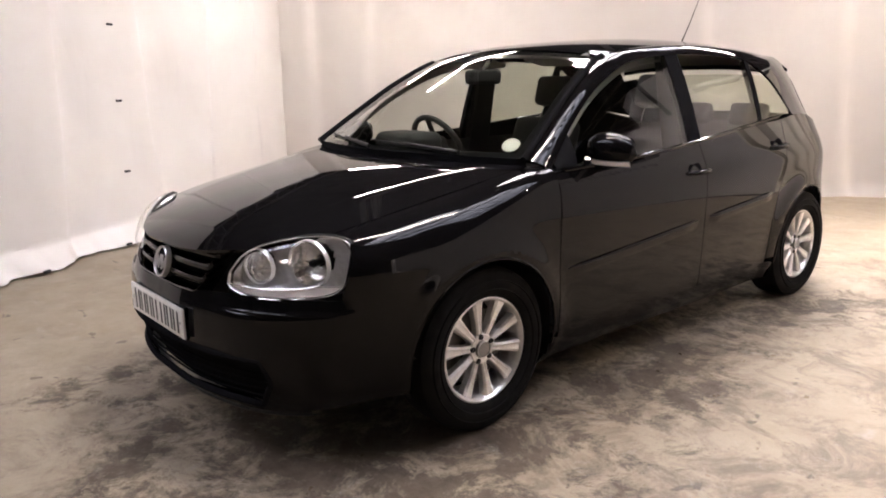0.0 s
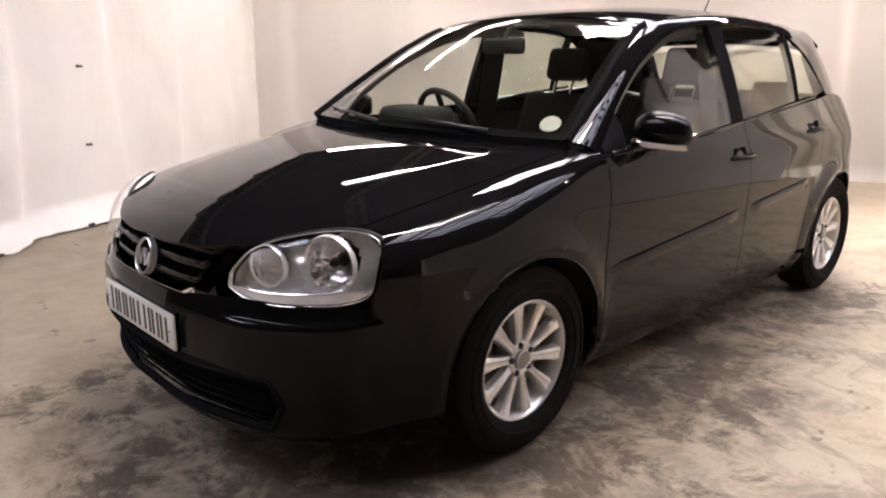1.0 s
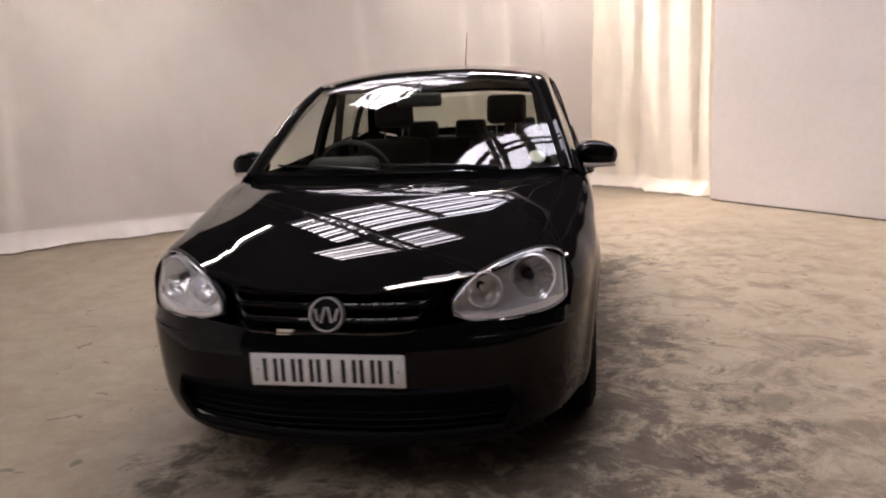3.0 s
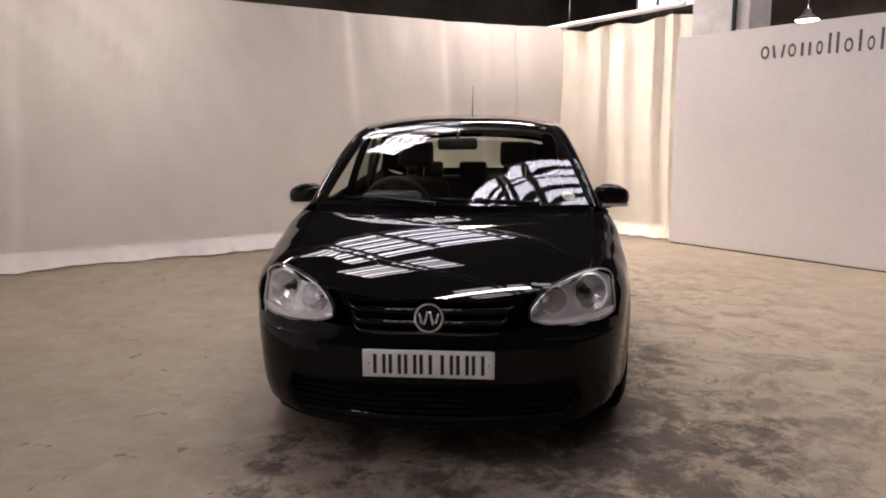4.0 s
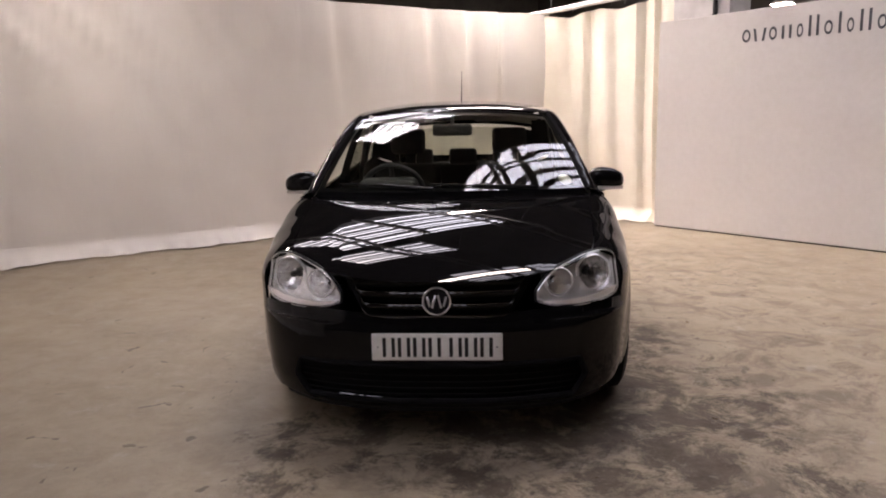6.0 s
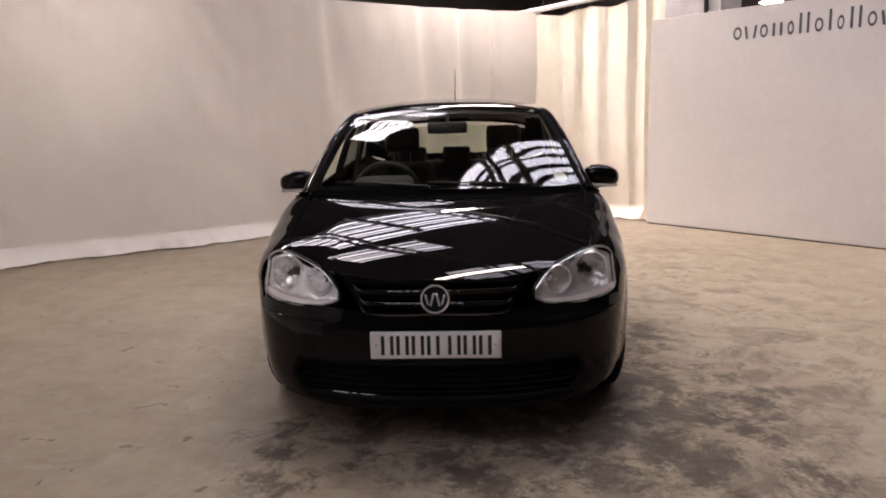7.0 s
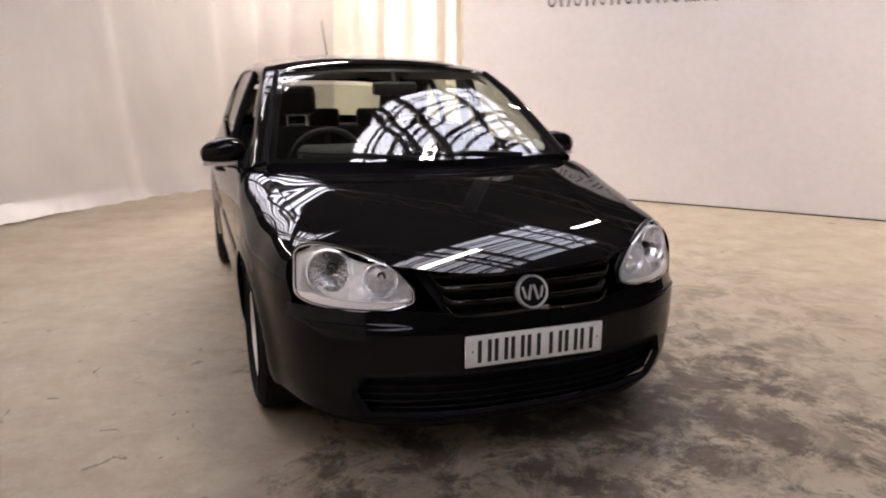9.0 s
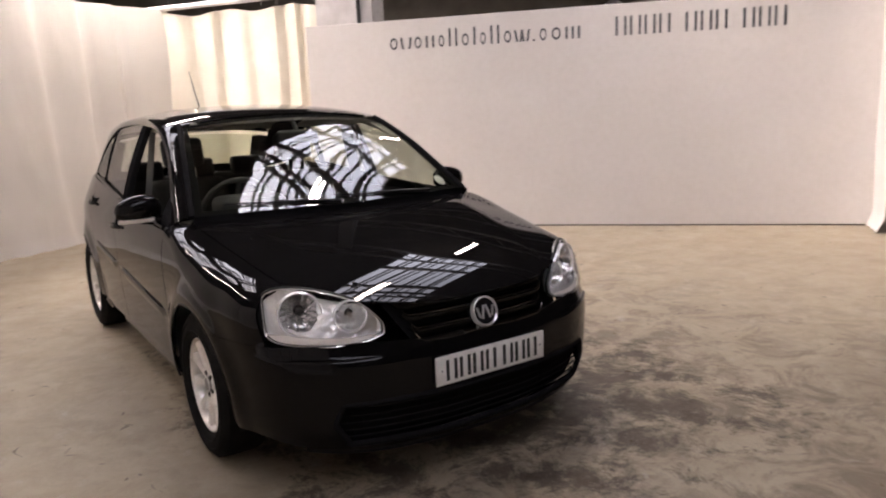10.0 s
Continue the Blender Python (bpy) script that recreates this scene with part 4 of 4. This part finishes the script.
# headlights
def headlight(sd):
    f = Vector((sd, 1, 1))
    low = spline((0, 0.25, 0.5, 0.78, 1), ((0.404, -0.782, 0.620), (0.492, -0.767, 0.606), (0.590, -0.730, 0.603), (0.700, -0.640, 0.608), (0.768, -0.560, 0.617)))
    top = spline((0, 0.22, 0.5, 0.78, 1), ((0.402, -0.772, 0.672), (0.462, -0.738, 0.734), (0.560, -0.664, 0.779), (0.668, -0.566, 0.799), (0.752, -0.500, 0.793)))

    def outline(a, b, power=6.5):
        """The rounded outline of the lamp filled from a square."""
        r = (abs(a) ** power + abs(b) ** power) ** (1 / power)
        k = max(abs(a), abs(b)) / r if r else 1
        t, v = (a * k + 1) / 2, (b * k + 1) / 2
        return Vector(low(t)).lerp(Vector(top(t)), v)

    def bulge(a, b, out):
        return out * ((1 - a**4) * (1 - b**4))

    lamp = part("headlight", box(0.44, -0.49, 0.63, 0.66, -0.42, 0.72, 0.02), trim_black, car, "clear headlight with two round silver reflectors")
    lamp.scale = f
    sq = steps(-1, 1, 26)
    rows = [[outline(a, b) + bulge(a, b, Vector((0.010, -0.020, 0.008))) + Vector((0.004, -0.006, 0.002)) for a in sq] for b in sq]
    part("lens", grid(rows), lens_glass, lamp, "clear polycarbonate lens").visible_shadow = False
    # silver backing, sunk behind the lens, open where the bowls sit
    bowls = ((0.650, -0.606, 0.708, 0.076), (0.498, -0.706, 0.692, 0.057))
    rows = [[outline(a, b) + Vector((-0.013, 0.040, 0)) * ((1 - a**30) * (1 - b**30)) + Vector((0, 0.002, 0)) for a in steps(-1, 1, 60)] for b in steps(-1, 1, 60)]
    bm = grid(rows)
    gone = [q for q in bm.faces if any(math.hypot((q.calc_center_median().x - x) * 0.94 + (q.calc_center_median().y - y) * 0.34, q.calc_center_median().z - z) < r * 0.86 for x, y, z, r in bowls)]
    bmesh.ops.delete(bm, geom=gone, context="FACES")
    part("bezel", bm, lamp_grey, lamp)
    # dark housing edge and bright moulded rim
    loop = [outline(a, -1) for a in sq] + [outline(1, b) for b in sq] + [outline(-a, 1) for a in sq] + [outline(-1, -b) for b in sq]
    part("housing_edge", tube([p + Vector((-0.006, 0.016, 0)) for p in loop + loop[:1]], 0.007, 6), trim_black, lamp)
    part("lens_rim", tube(loop + loop[:1], 0.0017, 6), lamp_silver, lamp)
    # ribbed lower band of the lamp
    rows = [[outline(a, b) + Vector((0.0, 0.006 + 0.0016 * (k % 2), 0)) for k, a in enumerate(steps(-0.93, 0.95, 90))] for b in steps(-0.95, -0.70, 3)]
    part("lower_band", grid(rows), indicator, lamp, "pale ribbed lower band")
    part("band_edge", tube([outline(a, -0.68) + Vector((0, 0.004, 0)) for a in steps(-0.95, 0.96, 24)], 0.0028, 6), lamp_silver, lamp)
    for n, (x, y, z, r) in enumerate(bowls):
        aim = Matrix.Translation((x, y, z)) @ Matrix.Rotation(radians(20), 4, "Z")
        bm = lathe([(0.000, r * 1.01), (0.004, r * 0.96), (0.018, r * 0.90), (0.036, r * 0.76), (0.050, r * 0.56), (0.060, r * 0.36), (0.064, r * 0.24)], "y", 16)
        bm.transform(aim)
        bowl = part("reflector_bowl", bm, lamp_chrome, lamp, "round faceted chrome reflector", smooth=False)
        bm = lathe([(0.010, r * 1.10), (-0.004, r * 1.09), (-0.008, r * 1.05), (-0.004, r * 1.00), (0.006, r * 0.97)], "y", 40)
        bm.transform(aim)
        part("bowl_ring", bm, lamp_silver, bowl, "bright ring")
        bm = lathe([(0.063, r * 0.26), (0.066, 0.0005)], "y", 16)
        bm.transform(aim)
        part("bulb_socket", bm, trim_black, bowl)
        bm = lathe([(0.010, 0.0006), (0.011, r * 0.12), (0.022, r * 0.20), (0.036, r * 0.17), (0.066, r * 0.17)], "y", 16)
        bm.transform(aim)
        part("bulb", bm, dark_metal if n == 0 else chrome, bowl, "capped bulb")


both(headlight)

# number plate: white plate with plain black bars
plate = part("number_plate", box(-0.26, -0.891, 0.4155, 0.26, -0.881, 0.5265, 0.004), plate_white, car, "white number plate with plain black bars")
part("plate_holder", box(-0.24, -0.882, 0.405, 0.24, -0.855, 0.525, 0.004), trim_black, car)
for k in range(7):
    x = -0.2165 + 0.061 * k + (0.022 if k > 3 else 0)
    for o in (0, 0.036):
        part("bar", box(x + o, -0.8922, 0.431, x + o + 0.014, -0.8905, 0.510), plate_black, plate, smooth=False)
for x in (-0.235, 0.238):
    bm = lathe([(-0.8945, 0.0004), (-0.894, 0.004), (-0.890, 0.0045)], "y", 10)
    bm.transform(Matrix.Translation((x, 0, 0.472)))
    part("screw", bm, lamp_grey, plate)

# door mirrors
def mirror(sd):
    bm = bmesh.new()
    bmesh.ops.create_uvsphere(bm, u_segments=28, v_segments=18, radius=1)
    for v in bm.verts:
        x, y, z = v.co
        q = lambda a, p: math.copysign(abs(a) ** p, a)
        x, y, z = q(x, 0.86), q(y, 0.9), q(z, 0.80)
        w = 0.104
        v.co = ((0.897 + x * w) * sd, 0.655 + y * 0.062 + 0.012 * x * (1 if y < 0 else 0), 1.000 + z * (0.072 if z > 0 else 0.060) * (1 - 0.12 * x) - 0.004 * x)
        if y > 0.55:
            v.co.y = 0.655 + 0.062 * 0.72
    shell_part = part("door_mirror", bm, paint, car, "black door mirror with pale indicator strip")
    bm = grid([[(sd * (0.84 + 0.152 * u), 0.600 + 0.045 * u**3 - 0.006 * k, 0.950 + 0.014 * k - 0.004 * u) for u in steps(0, 1, 12)] for k in (-0.1, 0.0, 0.5, 1.0, 1.1)])
    part("indicator_strip", thicken(bm, 0.01), indicator, shell_part, "pale indicator strip")
    bm = lathe([(0.047, 0.0005), (0.047, 0.9), (0.040, 1.0)], "y", 32)
    for v in bm.verts:
        v.co.x, v.co.z = (abs(v.co.x) ** 0.7) * math.copysign(0.084, v.co.x), (abs(v.co.z) ** 0.7) * math.copysign(0.055, v.co.z)
    bm.transform(Matrix.Translation((0.897 * sd, 0.655, 1.005)))
    part("mirror_glass", bm, chrome, shell_part)
    part("mirror_arm", tube([(0.80 * sd, 0.60, 0.955), (0.835 * sd, 0.622, 0.952), (0.88 * sd, 0.645, 0.965)], [0.022, 0.024, 0.03], 10), paint, shell_part)


both(mirror)

# wipers and scuttle
us = steps(-1, 1, 40)
foot = [across(roof_edge, roof_rise, 0.008, screen_u(u)) for u in us]
bm = grid([[hood_point(1.0, u) + Vector((0, 0.004, -0.03)) for u in us], [hood_point(1.0, u) + Vector((0, 0.012, -0.010)) for u in us],
           [p + Vector((0, -0.004, -0.006)) for p in foot], [p + Vector((0, 0.012, 0.002)) for p in foot], [p + Vector((0, 0.03, -0.03)) for p in foot]])
part("scuttle", bm, frit, car)
for u0, u1, t1 in ((0.62, -0.12, 0.030), (-0.10, -0.80, 0.034)):
    def on_screen(u, k):
        return across(roof_edge, roof_rise, 0.012 + (t1 - 0.012) * k, u) + Vector((0, -0.012, 0.002))
    wiper = part("wiper_arm", tube([on_screen(u0, 0.0), on_screen(u0 + (u1 - u0) * 0.45, 0.6), on_screen(u0 + (u1 - u0) * 0.6, 0.9)], [0.010, 0.008, 0.005], 8), trim_black, car)
    part("wiper_blade", tube([on_screen(u0 + (u1 - u0) * k, 0.2 + 0.8 * k) for k in steps(0.15, 1.0, 8)], 0.005, 6), trim_black, wiper)

# round white disc inside the foot of the screen
bm = lathe([(0.0, 0.0005), (0.0, 0.036), (-0.002, 0.038)], "z", 24)
bm.transform(Matrix.Translation((0.628, 0.352, 1.030)) @ Vector((0.25, -0.62, 0.74)).to_track_quat("Z", "Y").to_matrix().to_4x4())
part("white_disc", bm, plate_white, car, "round white disc behind the windscreen")

# roof aerial
base = across(roof_edge, roof_rise, 0.815, 0, 2.6)
bm = lathe([(0.03, 0.0005), (0.028, 0.010), (0.012, 0.018), (-0.01, 0.03)], "z", 16)
bm.transform(Matrix.Translation(base) @ Matrix.Diagonal((0.8, 1.7, 1, 1)))
aerial = part("aerial_base", bm, trim_black, car)
part("aerial_mast", tube([base + Vector((0, 0, 0.02)), base + Vector((0, 0.10, 0.16)), base + Vector((0, 0.20, 0.32))], [0.005, 0.0035, 0.002], 8), trim_black, aerial, "thin black whip aerial")

# ---- wheels
def build_wheel():
    w = new("wheel")
    w.parent = car
    R = 0.312
    prof = [(-0.075, 0.196), (-0.092, 0.215), (-0.100, 0.250), (-0.094, 0.288), (-0.078, R - 0.004), (-0.05, R), (0.05, R), (0.078, R - 0.004), (0.094, 0.288), (0.100, 0.250), (0.093, 0.215), (0.078, 0.200), (0.06, 0.196)]
    tyre = part("tyre", lathe(prof, "x", 72), rubber, w, "black rubber tyre")
    for r_ in (0.235, 0.268):
        part("sidewall_ring", lathe([(0.096, r_ - 0.003), (0.1015, r_), (0.096, r_ + 0.003)], "x", 64), rubber, w)
    prof = [(0.074, 0.203), (0.080, 0.202), (0.082, 0.197), (0.076, 0.190), (0.060, 0.184), (0.02, 0.180), (-0.07, 0.180)]
    rim = part("rim", lathe(prof, "x", 72), alloy, w, "silver ten-spoke alloy rim")
    bm = bmesh.new()
    hw = ((0.045, 0.0165, 0.058), (0.075, 0.0138, 0.063), (0.11, 0.0158, 0.066), (0.15, 0.0200, 0.069), (0.178, 0.0240, 0.072), (0.194, 0.0275, 0.074))
    rows = []
    for r_, h, x in hw:
        rows.append([(x - 0.030, -h * 1.15, r_), (x - 0.006, -h, r_), (x, -h * 0.55, r_), (x - 0.003, 0, r_), (x, h * 0.55, r_), (x - 0.006, h, r_), (x - 0.030, h * 1.15, r_)])
    sp = grid(rows, bm=bm)
    me = finish(sp, "spoke", alloy)
    for k in range(10):
        o = new("spoke", me)
        o.parent = w
        o.rotation_euler = (2 * math.pi * k / 10, 0, 0)
    part("hub", lathe([(0.020, 0.062), (0.056, 0.060), (0.062, 0.054), (0.060, 0.034)], "x", 40), alloy, w)
    part("hub_cap", lathe([(0.060, 0.034), (0.068, 0.033), (0.071, 0.027), (0.070, 0.0005)], "x", 32), hub_grey, w, "round dark grey hub cap")
    part("cap_ring", lathe([(0.066, 0.029), (0.0725, 0.0305), (0.066, 0.033)], "x", 32), alloy, w)
    for k in range(5):
        a = 2 * math.pi * (k + 0.25) / 5
        bm = lathe([(0.0655, 0.0005), (0.0655, 0.010), (0.055, 0.0125)], "x", 12)
        bm.transform(Matrix.Translation((0, 0.048 * math.cos(a), 0.048 * math.sin(a))))
        part("wheel_bolt", bm, dark_metal, w)
    part("brake_disc", lathe([(0.0, 0.145), (0.012, 0.145), (0.012, 0.075), (0.03, 0.07), (0.03, 0.0005)], "x", 40), disc_metal, w)
    part("wheel_back", lathe([(-0.06, 0.182), (-0.062, 0.0005)], "x", 32), trim_black, w)
    return w


wheel = build_wheel()
wheel.matrix_world = pose(0.768, 0, 0.312, 9, 0, 0)
copy_thing(wheel, pose(0.756, 2.578, 0.312, 22, 0, 0))
copy_thing(wheel, pose(-0.768, 0, 0.312, 30, 0, 180))
copy_thing(wheel, pose(-0.756, 2.578, 0.312, 3, 0, 180))

# ---- cabin
def rounded(x0, y0, z0, x1, y1, z1, b):
    return box(x0, y0, z0, x1, y1, z1, b, segs=4)


bm = grid([[(x, 0.26 + 0.08 * abs(x) ** 2 + dy, z) for x in steps(-0.72, 0.72, 24)] for dy, z in ((-0.05, 0.93), (0.05, 0.955), (0.22, 0.960), (0.30, 0.945), (0.34, 0.90), (0.33, 0.70), (0.40, 0.55), (0.30, 0.35))])
dash = part("dashboard", bm, dash_plastic, car, "dark grey dashboard")
bm = rounded(-0.54, 0.50, 0.90, -0.20, 0.72, 1.03, 0.045)
part("instrument_hood", bm, dash_plastic, dash)
wc = Matrix.Translation((-0.37, 0.82, 0.93)) @ Matrix.Rotation(radians(-64), 4, "X")
bm = tube([(0.185 * math.cos(a), 0.185 * math.sin(a), 0) for a in steps(0, 2 * math.pi, 36)], 0.016, 8)
bm.transform(wc)
steer = part("steering_wheel", bm, dash_plastic, car, "black steering wheel")
bm = rounded(-0.075, -0.07, -0.03, 0.075, 0.06, 0.02, 0.02)
bm.transform(wc)
part("steering_hub", bm, dash_plastic, steer)
for a in (0.15, math.pi - 0.15, -math.pi / 2):
    bm = tube([(0.06 * math.cos(a), 0.06 * math.sin(a), 0), (0.18 * math.cos(a), 0.18 * math.sin(a), 0)], 0.014, 8)
    bm.transform(wc)
    part("steering_spoke", bm, dash_plastic, steer)


def seat(x):
    s_ = part("seat", rounded(x - 0.25, 1.02, 0.32, x + 0.25, 1.55, 0.52, 0.06), seat_cloth, car, "black cloth seat")
    bm = rounded(-0.24, -0.06, 0, 0.24, 0.07, 0.62, 0.06)
    bm.transform(Matrix.Translation((x, 1.50, 0.47)) @ Matrix.Rotation(radians(-20), 4, "X"))
    part("backrest", bm, seat_cloth, s_)
    bm = rounded(-0.125, -0.045, 0, 0.125, 0.045, 0.18, 0.035)
    bm.transform(Matrix.Translation((x, 1.735, 1.125)) @ Matrix.Rotation(radians(-14), 4, "X"))
    part("headrest", bm, seat_cloth, s_)
    for o in (-0.06, 0.06):
        part("headrest_post", tube([(x + o, 1.69, 1.02), (x + o, 1.745, 1.15)], 0.006, 6), chrome, s_)


seat(0.37)
seat(-0.37)
bench = part("rear_bench", rounded(-0.62, 2.15, 0.35, 0.62, 2.65, 0.52, 0.06), seat_cloth, car, "black cloth rear bench")
bm = rounded(-0.63, -0.06, 0, 0.63, 0.07, 0.56, 0.06)
bm.transform(Matrix.Translation((0, 2.62, 0.47)) @ Matrix.Rotation(radians(-18), 4, "X"))
part("backrest", bm, seat_cloth, bench)
for x in (-0.38, 0, 0.38):
    bm = rounded(-0.12, -0.04, 0, 0.12, 0.04, 0.14, 0.03)
    bm.transform(Matrix.Translation((x, 2.74, 0.98)) @ Matrix.Rotation(radians(-10), 4, "X"))
    part("headrest", bm, seat_cloth, bench)
part("inner_mirror", rounded(-0.12, 0.78, 1.265, 0.12, 0.815, 1.335, 0.018), dash_plastic, car, "black inner mirror on the windscreen")
part("inner_mirror_stem", tube([(0, 0.80, 1.33), (0, 0.85, 1.385)], 0.012, 8), dash_plastic, car)
for x in (-0.33, 0.33):
    bm = rounded(-0.20, -0.075, -0.012, 0.20, 0.075, 0.012, 0.01)
    bm.transform(Matrix.Translation((x, 1.02, 1.372)) @ Matrix.Rotation(radians(-12), 4, "X"))
    part("sun_visor", bm, lining, car)
